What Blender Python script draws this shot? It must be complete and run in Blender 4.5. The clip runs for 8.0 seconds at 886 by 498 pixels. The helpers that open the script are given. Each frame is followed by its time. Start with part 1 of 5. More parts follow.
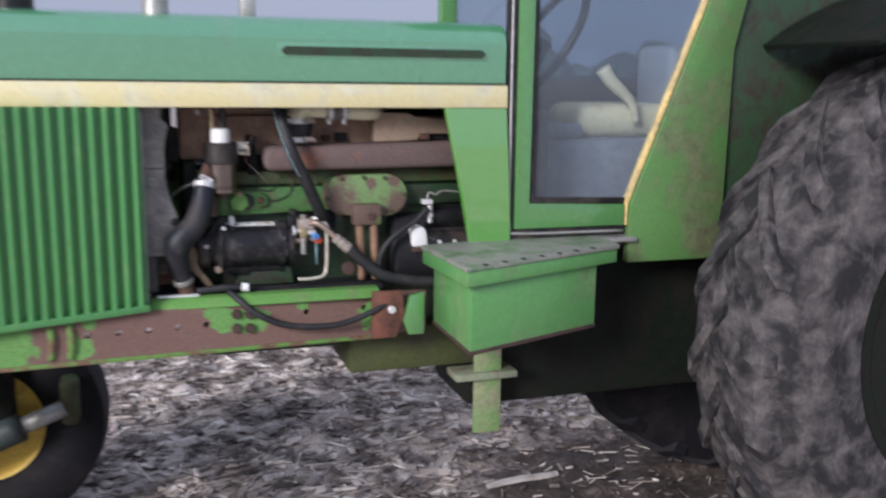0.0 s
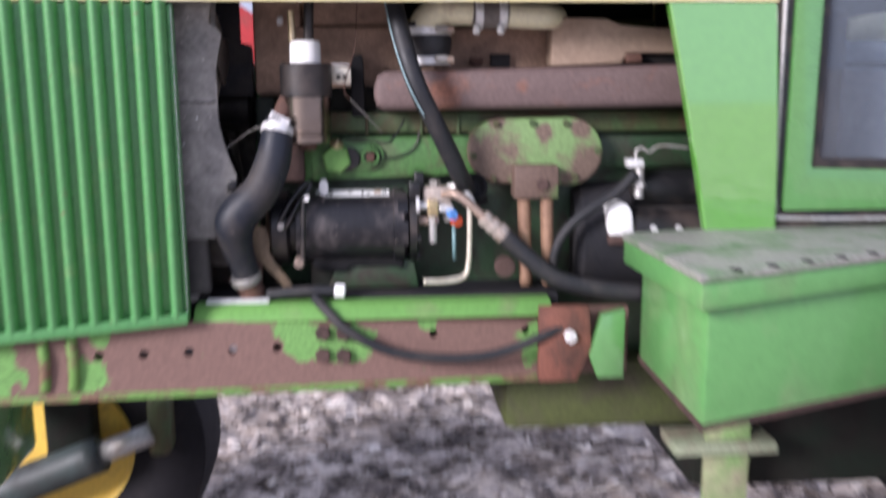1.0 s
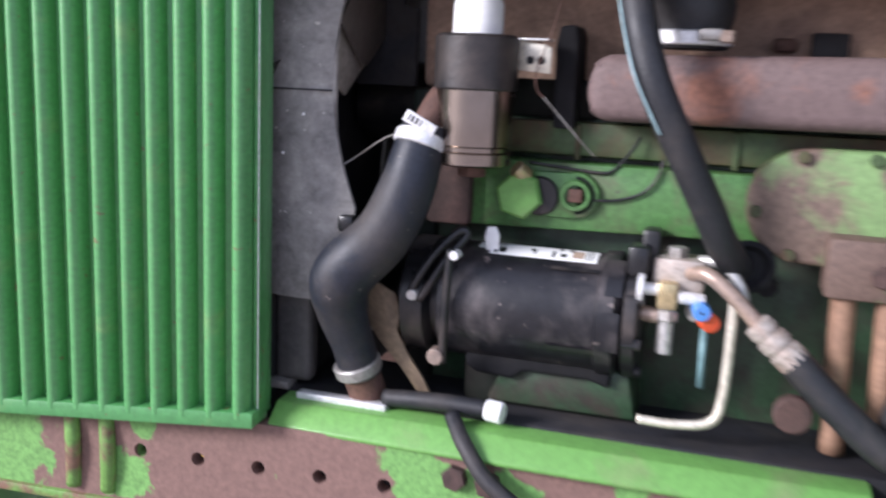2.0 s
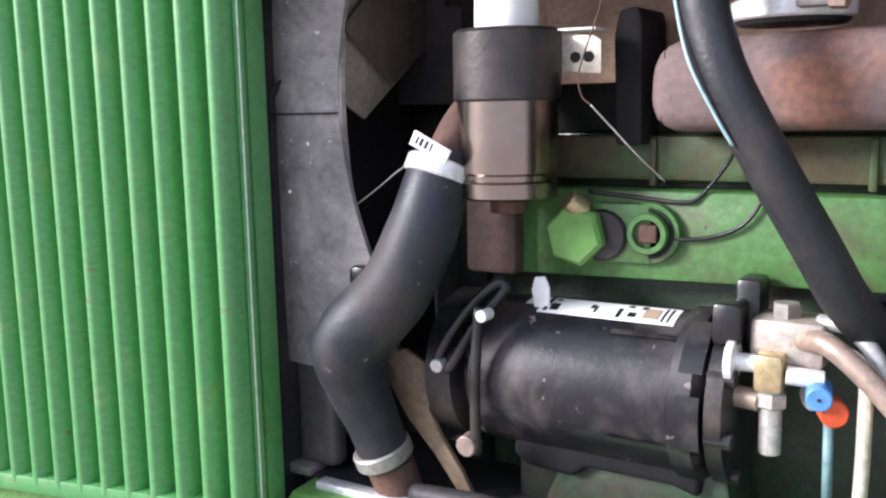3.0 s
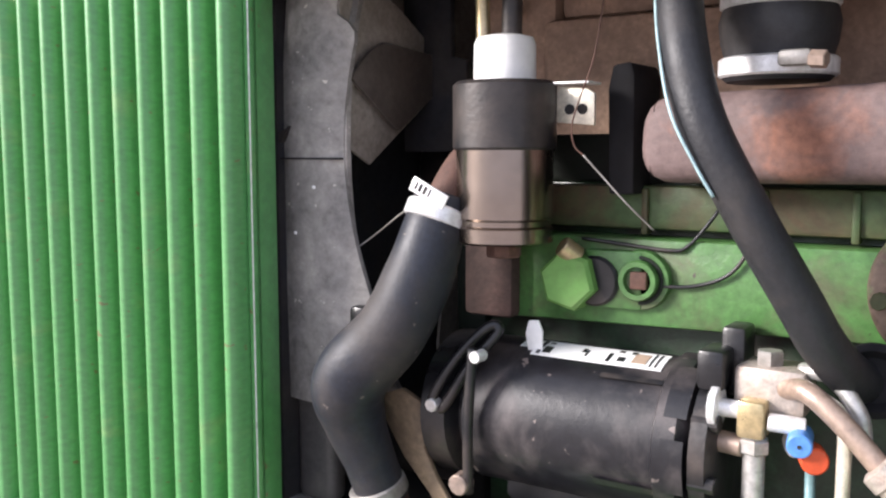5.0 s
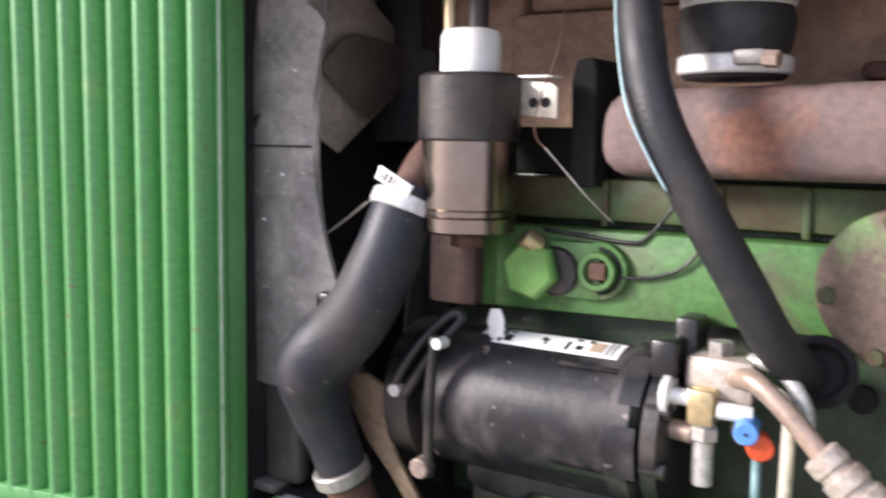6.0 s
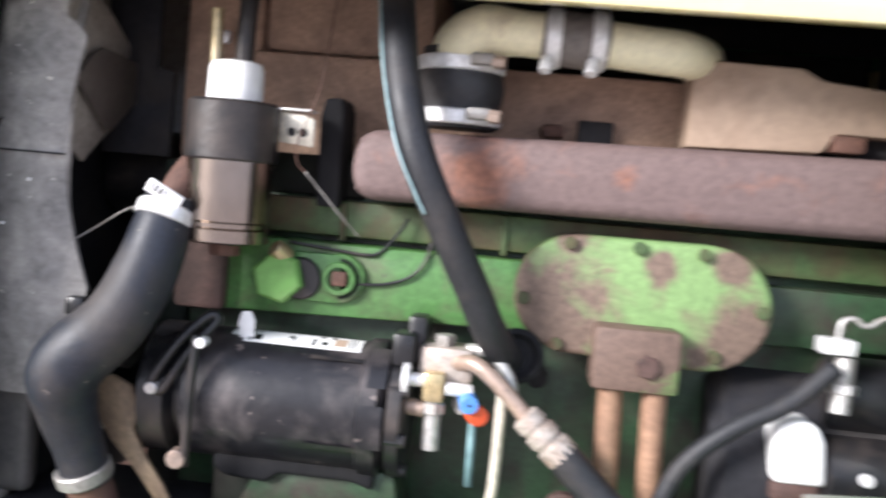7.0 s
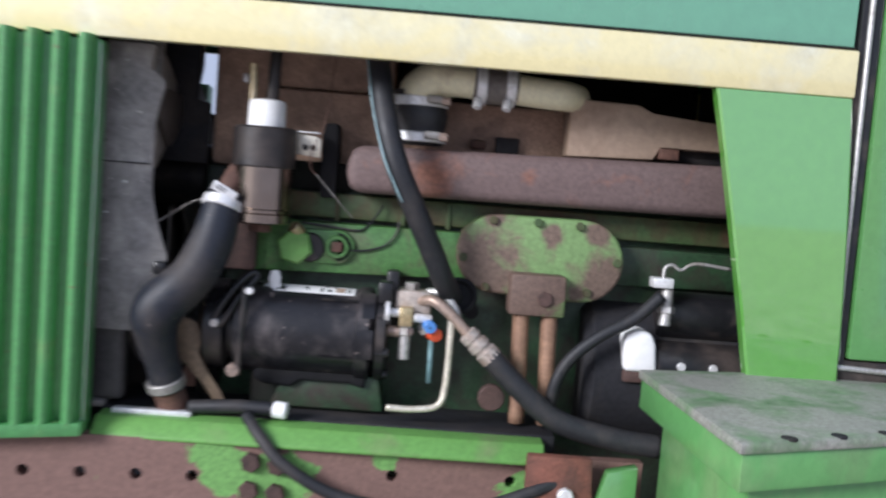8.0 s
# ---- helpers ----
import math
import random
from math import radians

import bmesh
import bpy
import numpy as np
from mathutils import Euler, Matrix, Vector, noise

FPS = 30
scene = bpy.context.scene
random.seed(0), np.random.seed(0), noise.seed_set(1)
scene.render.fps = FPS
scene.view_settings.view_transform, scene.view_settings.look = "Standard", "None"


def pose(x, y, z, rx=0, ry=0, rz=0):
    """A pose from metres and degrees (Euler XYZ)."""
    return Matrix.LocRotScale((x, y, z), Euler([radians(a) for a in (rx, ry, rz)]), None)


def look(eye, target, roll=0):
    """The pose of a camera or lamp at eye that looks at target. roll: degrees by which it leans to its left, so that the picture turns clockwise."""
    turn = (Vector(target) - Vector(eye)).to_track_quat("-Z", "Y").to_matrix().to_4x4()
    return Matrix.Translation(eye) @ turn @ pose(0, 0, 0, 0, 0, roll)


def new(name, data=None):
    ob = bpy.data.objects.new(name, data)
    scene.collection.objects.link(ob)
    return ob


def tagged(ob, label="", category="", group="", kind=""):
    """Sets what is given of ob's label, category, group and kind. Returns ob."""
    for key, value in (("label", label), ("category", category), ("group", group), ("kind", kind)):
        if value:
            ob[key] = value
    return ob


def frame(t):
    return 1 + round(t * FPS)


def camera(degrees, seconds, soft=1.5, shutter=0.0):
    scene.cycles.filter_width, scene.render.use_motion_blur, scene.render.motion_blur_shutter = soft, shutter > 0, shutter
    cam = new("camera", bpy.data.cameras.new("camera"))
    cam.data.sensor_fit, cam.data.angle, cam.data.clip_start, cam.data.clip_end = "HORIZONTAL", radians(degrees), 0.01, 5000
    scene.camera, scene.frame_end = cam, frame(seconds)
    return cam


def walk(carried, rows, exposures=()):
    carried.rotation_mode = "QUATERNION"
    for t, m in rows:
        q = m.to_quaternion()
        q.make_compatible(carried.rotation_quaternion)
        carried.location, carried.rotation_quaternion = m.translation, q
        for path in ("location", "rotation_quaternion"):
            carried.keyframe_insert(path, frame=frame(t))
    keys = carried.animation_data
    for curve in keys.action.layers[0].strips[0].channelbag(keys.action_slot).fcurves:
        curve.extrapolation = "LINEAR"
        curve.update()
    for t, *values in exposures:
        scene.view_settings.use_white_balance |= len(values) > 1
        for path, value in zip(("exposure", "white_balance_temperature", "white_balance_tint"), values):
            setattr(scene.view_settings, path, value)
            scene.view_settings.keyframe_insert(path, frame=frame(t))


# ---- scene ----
cam = camera(51.5, 8.0, soft=2.2, shutter=0.5)
PATH = [
    (0, (0.003, -2.360, 1.604), (0.614, -0.491, 1.240), 0.7),
    (0.1, (0.049, -2.273, 1.599), (0.670, -0.411, 1.210), 0.7),
    (0.2, (0.091, -2.194, 1.575), (0.680, -0.326, 1.170), 0.2),
    (0.3, (0.129, -2.106, 1.545), (0.660, -0.218, 1.150), -0.4),
    (0.4, (0.171, -2.020, 1.522), (0.605, -0.103, 1.153), -1.4),
    (0.5, (0.213, -1.933, 1.499), (0.595, -0.009, 1.105), -2.0),
    (0.6, (0.237, -1.834, 1.488), (0.583, 0.079, 1.019), -1.6),
    (0.7, (0.263, -1.742, 1.470), (0.545, 0.173, 0.967), -1.2),
    (0.8, (0.289, -1.648, 1.457), (0.507, 0.270, 0.939), -0.9),
    (1, (0.302, -1.472, 1.422), (0.451, 0.486, 1.042), -0.2),
    (1.2, (0.340, -1.298, 1.382), (0.475, 0.680, 1.118), -0.5),
    (1.5, (0.402, -1.092, 1.353), (0.232, 0.892, 1.161), 0.3),
    (1.8, (0.440, -0.937, 1.379), (0.029, 1.012, 1.196), 2.2),
    (2, (0.453, -0.824, 1.396), (-0.134, 1.051, 1.021), 2.5),
    (2.2, (0.463, -0.742, 1.368), (-0.256, 1.097, 1.046), 2.4),
    (3.3, (0.550, -0.544, 1.379), (-0.534, 1.109, 1.082), -1.6),
    (3.5, (0.546, -0.546, 1.377), (-0.525, 1.123, 1.115), -1.3),
    (4, (0.553, -0.547, 1.381), (-0.530, 1.117, 1.137), -1.3),
    (4.5, (0.556, -0.559, 1.381), (-0.529, 1.106, 1.157), -0.8),
    (5.8, (0.589, -0.572, 1.373), (-0.523, 1.077, 1.173), 0.8),
    (6, (0.589, -0.573, 1.380), (-0.473, 1.106, 1.149), 1.0),
    (6.5, (0.552, -0.610, 1.381), (-0.177, 1.242, 1.181), 3.6),
    (7, (0.473, -0.746, 1.377), (0.297, 1.241, 1.236), 5.0),
    (7.5, (0.441, -0.918, 1.378), (0.620, 1.073, 1.319), 6.0),
    (7.6, (0.444, -0.973, 1.367), (0.606, 1.018, 1.278), 5.5),
    (8, (0.402, -1.174, 1.386), (0.472, 0.819, 1.232), 4.5),
]
EXPOSURES = [(0, -0.34, 6080, 14), (0.5, -0.04, 6120, 22), (0.6, -0.16, 6120, 18), (1.0, 0.26, 6120, 21), (1.2, 0.0, 6040, 21), (1.5, 0.04, 5880, 20), (2.2, 0.65, 6000, 17), (3.5, 0.9, 6270, 14), (4.5, 0.9, 6450, 14), (6, 0.87, 6520, 15), (6.5, 0.76, 6250, 14), (7, 1.0, 6250, 12), (7.5, 0.2, 5920, 6), (7.7, 0.0, 5980, 10), (8, -0.02, 5900, 12)]
walk(cam, [(t, look(eye, target, roll)) for t, eye, target, roll in PATH], EXPOSURES)

# ---- world and light ----
world = bpy.data.worlds.new("sky")
scene.world = world
world.use_nodes = True
wn, wl = world.node_tree.nodes, world.node_tree.links
wn.clear()
sky = wn.new("ShaderNodeTexSky")
sky.sky_type, sky.sun_disc = "NISHITA", False
sky.sun_elevation, sky.sun_rotation = radians(23), radians(229)
sky.air_density, sky.dust_density, sky.ozone_density = 1.0, 4.0, 1.0
cloud = wn.new("ShaderNodeMix")
cloud.data_type = "RGBA"
cloud.inputs["Factor"].default_value = 0.75
cloud.inputs["B"].default_value = (10.1, 11.0, 13.7, 1)
wl.new(sky.outputs[0], cloud.inputs["A"])
wbg = wn.new("ShaderNodeBackground")
wbg.inputs["Strength"].default_value = 0.064
wl.new(cloud.outputs["Result"], wbg.inputs["Color"])
wout = wn.new("ShaderNodeOutputWorld")
wl.new(wbg.outputs[0], wout.inputs[0])

sun_data = bpy.data.lights.new("sun", "SUN")
sun_data.energy, sun_data.angle, sun_data.color = 3.9, radians(18), (1.0, 0.96, 0.93)
sun = new("sun", sun_data)
sun.matrix_world = look((-3.7, -3.5, 3.0), (0.3, 0, 0.8))


# ---- materials ----
def nodes_of(name):
    m = bpy.data.materials.new(name)
    m.use_nodes = True
    n, l = m.node_tree.nodes, m.node_tree.links
    b = n["Principled BSDF"]
    return m, n, l, b


def noise_node(n, l, scale, detail=4.0, rough=0.6, vec=None, dist=0.0):
    t = n.new("ShaderNodeTexNoise")
    t.inputs["Scale"].default_value, t.inputs["Detail"].default_value = scale, detail
    t.inputs["Roughness"].default_value, t.inputs["Distortion"].default_value = rough, dist
    if vec is not None:
        l.new(vec, t.inputs["Vector"])
    return t


def ramp(n, l, src, stops):
    r = n.new("ShaderNodeValToRGB")
    e = r.color_ramp.elements
    while len(e) < len(stops):
        e.new(0.5)
    for el, (p, c) in zip(e, stops):
        el.position = p
        el.color = (*c, 1) if len(c) == 3 else c
    l.new(src, r.inputs[0])
    return r


def mixed(n, l, fac, a, b):
    m = n.new("ShaderNodeMix")
    m.data_type = "RGBA"
    if isinstance(fac, float):
        m.inputs["Factor"].default_value = fac
    else:
        l.new(fac, m.inputs["Factor"])
    for key, v in (("A", a), ("B", b)):
        if isinstance(v, tuple):
            m.inputs[key].default_value = (*v, 1)
        else:
            l.new(v, m.inputs[key])
    return m.outputs["Result"]


def surface(name, base, dirt=None, dirt_amount=0.35, rough=0.5, rough_var=0.15, metal=0.0, scale=14.0, fine=180.0, bump=0.15, coat=0.0, vary=0.25, dirt_edge=0.12, coat_ior=1.5, specks=None):
    """A worn surface: base colour with two scales of variation, dirt or rust in patches, fine relief."""
    m, n, l, b = nodes_of(name)
    shift = n.new("ShaderNodeVectorMath")
    shift.operation = "MULTIPLY_ADD"
    own = n.new("ShaderNodeObjectInfo").outputs["Random"]
    l.new(own, shift.inputs[0])
    shift.inputs[1].default_value = (7.3, 5.1, 9.7)
    l.new(n.new("ShaderNodeTexCoord").outputs["Object"], shift.inputs[2])
    co = shift.outputs[0]
    big = noise_node(n, l, scale, 5, 0.6, co, 0.4)
    small = noise_node(n, l, fine, 4, 0.65, co)
    dark = tuple(c * (1 - vary) for c in base)
    light = tuple(min(1, c * (1 + vary)) for c in base)
    col = ramp(n, l, small.outputs[0], [(0.3, dark), (0.7, light)]).outputs[0]
    if dirt is not None:
        cut = 1 - dirt_amount
        mask = ramp(n, l, big.outputs[0], [(max(0, cut * 0.75 + 0.1 - dirt_edge), (0, 0, 0)), (min(1, cut * 0.75 + 0.1 + dirt_edge), (1, 1, 1))]).outputs[0]
        second = noise_node(n, l, scale * 4, 5, 0.7, co)
        dcol = ramp(n, l, second.outputs[0], [(0.3, tuple(c * 0.6 for c in dirt)), (0.7, tuple(min(1, c * 1.3) for c in dirt))]).outputs[0]
        col = mixed(n, l, mask, col, dcol)
    if specks is not None:
        tint, size, cut = specks
        grit = noise_node(n, l, size, 2, 0.5, co, 0.3)
        spot = ramp(n, l, grit.outputs[0], [(cut, (0, 0, 0)), (cut + 0.03, (1, 1, 1))]).outputs[0]
        col = mixed(n, l, spot, col, tint)
    l.new(col, b.inputs["Base Color"])
    rr = ramp(n, l, big.outputs[0], [(0.3, (max(0.03, rough - rough_var),) * 3), (0.7, (min(1, rough + rough_var),) * 3)])
    l.new(rr.outputs[0], b.inputs["Roughness"])
    b.inputs["Metallic"].default_value = metal
    b.inputs["Coat Weight"].default_value = coat
    b.inputs["Coat Roughness"].default_value = 0.09
    b.inputs["Coat IOR"].default_value = coat_ior
    if bump:
        bp = n.new("ShaderNodeBump")
        bp.inputs["Strength"].default_value = bump
        bp.inputs["Distance"].default_value = 0.002
        l.new(small.outputs[0], bp.inputs["Height"])
        l.new(bp.outputs[0], b.inputs["Normal"])
    return m


GREEN = surface("green_paint", (0.1, 0.28, 0.08), (0.17, 0.2, 0.1), 0.22, 0.3, 0.12, 0, 5, 60, 0.03, 1.0, 0.08, coat_ior=1.85)
# Same green made paler and more cyan: reflected sky put into the colour.
GREEN_HOOD = surface("sky_tinted_paint", (0.1, 0.34, 0.17), (0.16, 0.34, 0.21), 0.2, 0.3, 0.1, 0, 4, 50, 0.02, 1.0, 0.06, coat_ior=2.6)
GREEN_GRILLE = surface("grille_paint", (0.085, 0.29, 0.09), (0.2, 0.34, 0.115), 0.2, 0.44, 0.12, 0, 12, 110, 0.08, 0.4, 0.16, coat_ior=1.6, specks=((0.16, 0.15, 0.06), 70, 0.7))
GREEN_GRILLE.node_tree.nodes["Principled BSDF"].inputs["Coat Roughness"].default_value = 0.3
GREEN_ENGINE = surface("engine_paint", (0.0697, 0.1763, 0.0492), (0.082, 0.0697, 0.041), 0.34, 0.45, 0.15, 0, 18, 140, 0.25, 0.1, 0.25, specks=((0.05, 0.042, 0.03), 85, 0.73))
# Oily green, darkened further so recessed castings carry their shade in the colour.
GREEN_DULL = surface("oily_shaded_green", (0.028, 0.062, 0.029), (0.033, 0.024, 0.018), 0.4, 0.5, 0.2, 0, 18, 140, 0.3, 0.1, 0.3)
GREEN_RUSTY = surface("rusting_green", (0.15, 0.3, 0.07), (0.2, 0.115, 0.075), 0.46, 0.6, 0.15, 0, 20, 160, 0.4, 0.0, 0.2, 0.06)
# Oily castings, near black: the shade under the tractor is in the colour.
OILY_SHADED = surface("oily_shaded_casting", (0.007, 0.0125, 0.0075), (0.013, 0.011, 0.009), 0.45, 0.7, 0.15, 0, 12, 120, 0.3)
# Grimy olive green; the ledge's shadow is mixed into the tone.
GREEN_LEDGE = surface("grimy_shaded_green", (0.06, 0.105, 0.038), (0.085, 0.052, 0.028), 0.45, 0.6, 0.15, 0, 12, 120, 0.3)
OLIVE = surface("olive_muddy_paint", (0.07, 0.085, 0.025), (0.07, 0.06, 0.04), 0.4, 0.7, 0.1, 0, 10, 120, 0.3)
RUST = surface("rust", (0.1394, 0.0697, 0.0492), (0.0738, 0.041, 0.0328), 0.4, 0.75, 0.12, 0, 20, 200, 0.5)
RUST_RED = surface("red_rust", (0.2, 0.075, 0.05), (0.1, 0.048, 0.036), 0.42, 0.75, 0.12, 0, 24, 200, 0.5)
RUST_TAN = surface("tan_rusted_steel", (0.46, 0.34, 0.25), (0.33, 0.23, 0.165), 0.36, 0.65, 0.12, 0, 9, 90, 0.1, 0, 0.12)
HEAD = surface("rusted_head", (0.47, 0.31, 0.22), (0.3, 0.2, 0.15), 0.42, 0.75, 0.12, 0, 16, 200, 0.4)
RUBBER = surface("black_rubber", (0.01886, 0.01968, 0.02296), (0.0533, 0.04592, 0.04264), 0.3, 0.55, 0.15, 0, 14, 220, 0.25)
HOSE = surface("radiator_hose_rubber", (0.013, 0.016, 0.025), (0.062, 0.052, 0.046), 0.34, 0.56, 0.14, 0, 11, 200, 0.18, 0, 0.3, 0.16, specks=((0.14, 0.12, 0.11), 130, 0.71))
BLACK = surface("black_paint", (0.01148, 0.01148, 0.01312), (0.0615, 0.04756, 0.041), 0.36, 0.42, 0.15, 0, 14, 180, 0.2, 0.1)
SHROUD = surface("dusty_black_plastic", (0.215, 0.206, 0.194), (0.43, 0.406, 0.374), 0.42, 0.6, 0.12, 0, 14, 120, 0.25, vary=0.3, specks=((0.6, 0.56, 0.5), 110, 0.71))
FAN = surface("dusty_fan_plastic", (0.27, 0.24, 0.205), (0.36, 0.325, 0.28), 0.4, 0.65, 0.1, 0, 10, 160, 0.1)
STIFFENER = surface("greasy_brown_steel", (0.075, 0.062, 0.053), (0.12, 0.1, 0.085), 0.4, 0.6, 0.12, 0, 12, 140, 0.15)
FAN_DARK = surface("greasy_grey_steel", (0.07, 0.068, 0.068), (0.12, 0.112, 0.1), 0.4, 0.5, 0.12, 0, 10, 140, 0.1)
COUPLER = surface("dusty_coupler_rubber", (0.15, 0.132, 0.12), (0.23, 0.2, 0.175), 0.4, 0.6, 0.12, 0, 16, 160, 0.2)
# Dark parts and marks; shade of gaps, holes and the bay is coloured in.
DARK = surface("dark_with_shade", (0.021, 0.021, 0.025), (0.042, 0.037, 0.034), 0.4, 0.8, 0.1, 0, 10, 120, 0.2)
GREEN_BOX = surface("pale_green_paint", (0.13, 0.36, 0.11), (0.2, 0.33, 0.14), 0.35, 0.4, 0.12, 0, 6, 70, 0.06, 0.5, 0.1)
COMP = surface("dusty_black_casting", (0.0115, 0.0115, 0.0145), (0.072, 0.062, 0.062), 0.38, 0.42, 0.14, 0.1, 14, 150, 0.1, 0.1, dirt_edge=0.09, specks=((0.17, 0.14, 0.13), 75, 0.7))
STEEL = surface("zinc_steel", (0.9, 0.89, 0.87), (0.66, 0.62, 0.58), 0.2, 0.36, 0.12, 0.35, 20, 160, 0.1)
ZINC = surface("yellowed_zinc", (0.74, 0.69, 0.57), (0.45, 0.39, 0.3), 0.3, 0.4, 0.12, 0.5, 30, 160, 0.1)
ALLOY = surface("cast_alloy", (0.36, 0.345, 0.325), (0.24, 0.215, 0.19), 0.4, 0.5, 0.12, 0.4, 24, 160, 0.2)
ALLOY_PALE = surface("stained_pale_alloy", (0.5, 0.44, 0.39), (0.36, 0.27, 0.22), 0.35, 0.5, 0.12, 0.4, 40, 160, 0.2)
RUST_DARK = surface("dark_rust", (0.085, 0.048, 0.04), (0.045, 0.03, 0.026), 0.4, 0.75, 0.12, 0, 20, 200, 0.4)
TAN_DIRTY = surface("muddy_tan_steel", (0.24, 0.175, 0.11), (0.13, 0.09, 0.06), 0.42, 0.65, 0.12, 0, 16, 160, 0.3)
DEEP_BLACK = surface("deep_black", (0.009, 0.009, 0.011), (0.017, 0.016, 0.016), 0.4, 0.8, 0.1, 0, 12, 120, 0.1)
DEEP_BLACK.node_tree.nodes["Principled BSDF"].inputs["Specular IOR Level"].default_value = 0.1
STEEL_DULL = surface("dull_steel", (0.56, 0.55, 0.53), (0.38, 0.34, 0.3), 0.36, 0.45, 0.12, 0.6, 20, 160, 0.2)
CAN = surface("brown_filter_can", (0.3024, 0.252, 0.216), (0.2376, 0.18, 0.144), 0.3, 0.24, 0.06, 1.0, 12, 60, 0.02, 0, 0.08)
COPPER = surface("copper_tube", (0.42, 0.31, 0.245), (0.3, 0.235, 0.2), 0.4, 0.46, 0.12, 0.45, 20, 150, 0.1)
BRASS = surface("brass", (0.62, 0.5, 0.28), (0.5, 0.42, 0.3), 0.4, 0.35, 0.1, 0.8, 20, 150, 0.1)
WHITE = surface("white_plastic", (0.92, 0.92, 0.9), (0.68, 0.66, 0.63), 0.2, 0.4, 0.1, 0, 14, 120, 0.05, 0.0, 0.05)
CREAM = surface("cream_paint", (0.86, 0.8, 0.55), (0.55, 0.45, 0.3), 0.24, 0.45, 0.12, 0, 18, 140, 0.15, 0.1, 0.1)
YELLOW = surface("yellow_stripe", (0.93, 0.82, 0.4), (0.95, 0.89, 0.6), 0.35, 0.3, 0.1, 0, 8, 80, 0.02, 1.0, 0.05, coat_ior=2.7)
YELLOW_DULL = surface("worn_yellow_edge", (0.7, 0.52, 0.2), (0.35, 0.28, 0.16), 0.35, 0.5, 0.12, 0, 12, 100, 0.1)
YELLOW_RIM = surface("yellow_rim_paint", (0.86, 0.58, 0.1), (0.4, 0.24, 0.07), 0.25, 0.5, 0.12, 0, 9, 100, 0.15, 0.1, 0.12)
BLUE = surface("blue_cap_plastic", (0.1, 0.28, 0.68), None, 0, 0.4, 0.05, 0, 10, 100, 0.02)
ORANGE = surface("orange_cap_plastic", (0.65, 0.09, 0.03), None, 0, 0.4, 0.05, 0, 10, 100, 0.02)
TEAL = surface("teal_wire", (0.36, 0.52, 0.54), None, 0, 0.45, 0.05, 0, 10, 100, 0.02)
TEAL_DARK = surface("dark_teal_tube", (0.16, 0.28, 0.29), None, 0, 0.45, 0.05, 0, 10, 100, 0.02)
TYRE = surface("muddy_tyre_rubber", (0.018, 0.017, 0.019), (0.135, 0.12, 0.117), 0.44, 0.85, 0.1, 0, 11, 60, 0.5)
TYRE_DARK = surface("tyre_rubber", (0.012, 0.011, 0.014), (0.034, 0.028, 0.028), 0.3, 0.75, 0.1, 0, 7, 60, 0.3)
TREAD_PLATE = surface("worn_step_plate", (0.33, 0.33, 0.29), (0.13, 0.25, 0.11), 0.36, 0.6, 0.12, 0.2, 12, 160, 0.3)
STRAP = surface("faded_strap_paint", (0.2, 0.33, 0.12), (0.33, 0.31, 0.2), 0.42, 0.6, 0.12, 0, 12, 120, 0.2)
STEP_PLATE = surface("worn_grey_green_plate", (0.26, 0.3, 0.2), (0.2, 0.16, 0.12), 0.4, 0.65, 0.12, 0, 14, 140, 0.25)
SEAT = surface("cream_seat_vinyl", (0.78, 0.7, 0.45), (0.5, 0.42, 0.25), 0.3, 0.5, 0.1, 0, 12, 120, 0.15)
CABIN = surface("cab_interior", (0.05, 0.052, 0.055), (0.1, 0.1, 0.1), 0.3, 0.7, 0.1, 0, 8, 90, 0.15)
for matt in (DEEP_BLACK, DARK, OILY_SHADED, TYRE_DARK):
    matt.node_tree.nodes["Principled BSDF"].inputs["Specular IOR Level"].default_value = 0.28
CONSOLE = surface("console_plastic", (0.2, 0.22, 0.25), (0.3, 0.31, 0.32), 0.35, 0.55, 0.1, 0, 8, 90, 0.1)
GREEN_FENDER = surface("dusty_green_paint", (0.1, 0.23, 0.065), (0.15, 0.17, 0.085), 0.4, 0.5, 0.12, 0, 7, 90, 0.08, 0.2, 0.12)
GREY_GREEN = surface("weathered_grey_green", (0.06, 0.082, 0.08), (0.045, 0.05, 0.05), 0.4, 0.5, 0.12, 0, 10, 120, 0.15)


def glass():
    m, n, l, b = nodes_of("sky_tinted_glass")
    # The blue-grey tint imitates sky reflected in the panes.
    b.inputs["Base Color"].default_value = (0.5, 0.57, 0.65, 1)
    b.inputs["Roughness"].default_value = 0.02
    b.inputs["Transmission Weight"].default_value = 0.93
    b.inputs["IOR"].default_value = 1.6
    return m


GLASS = glass()


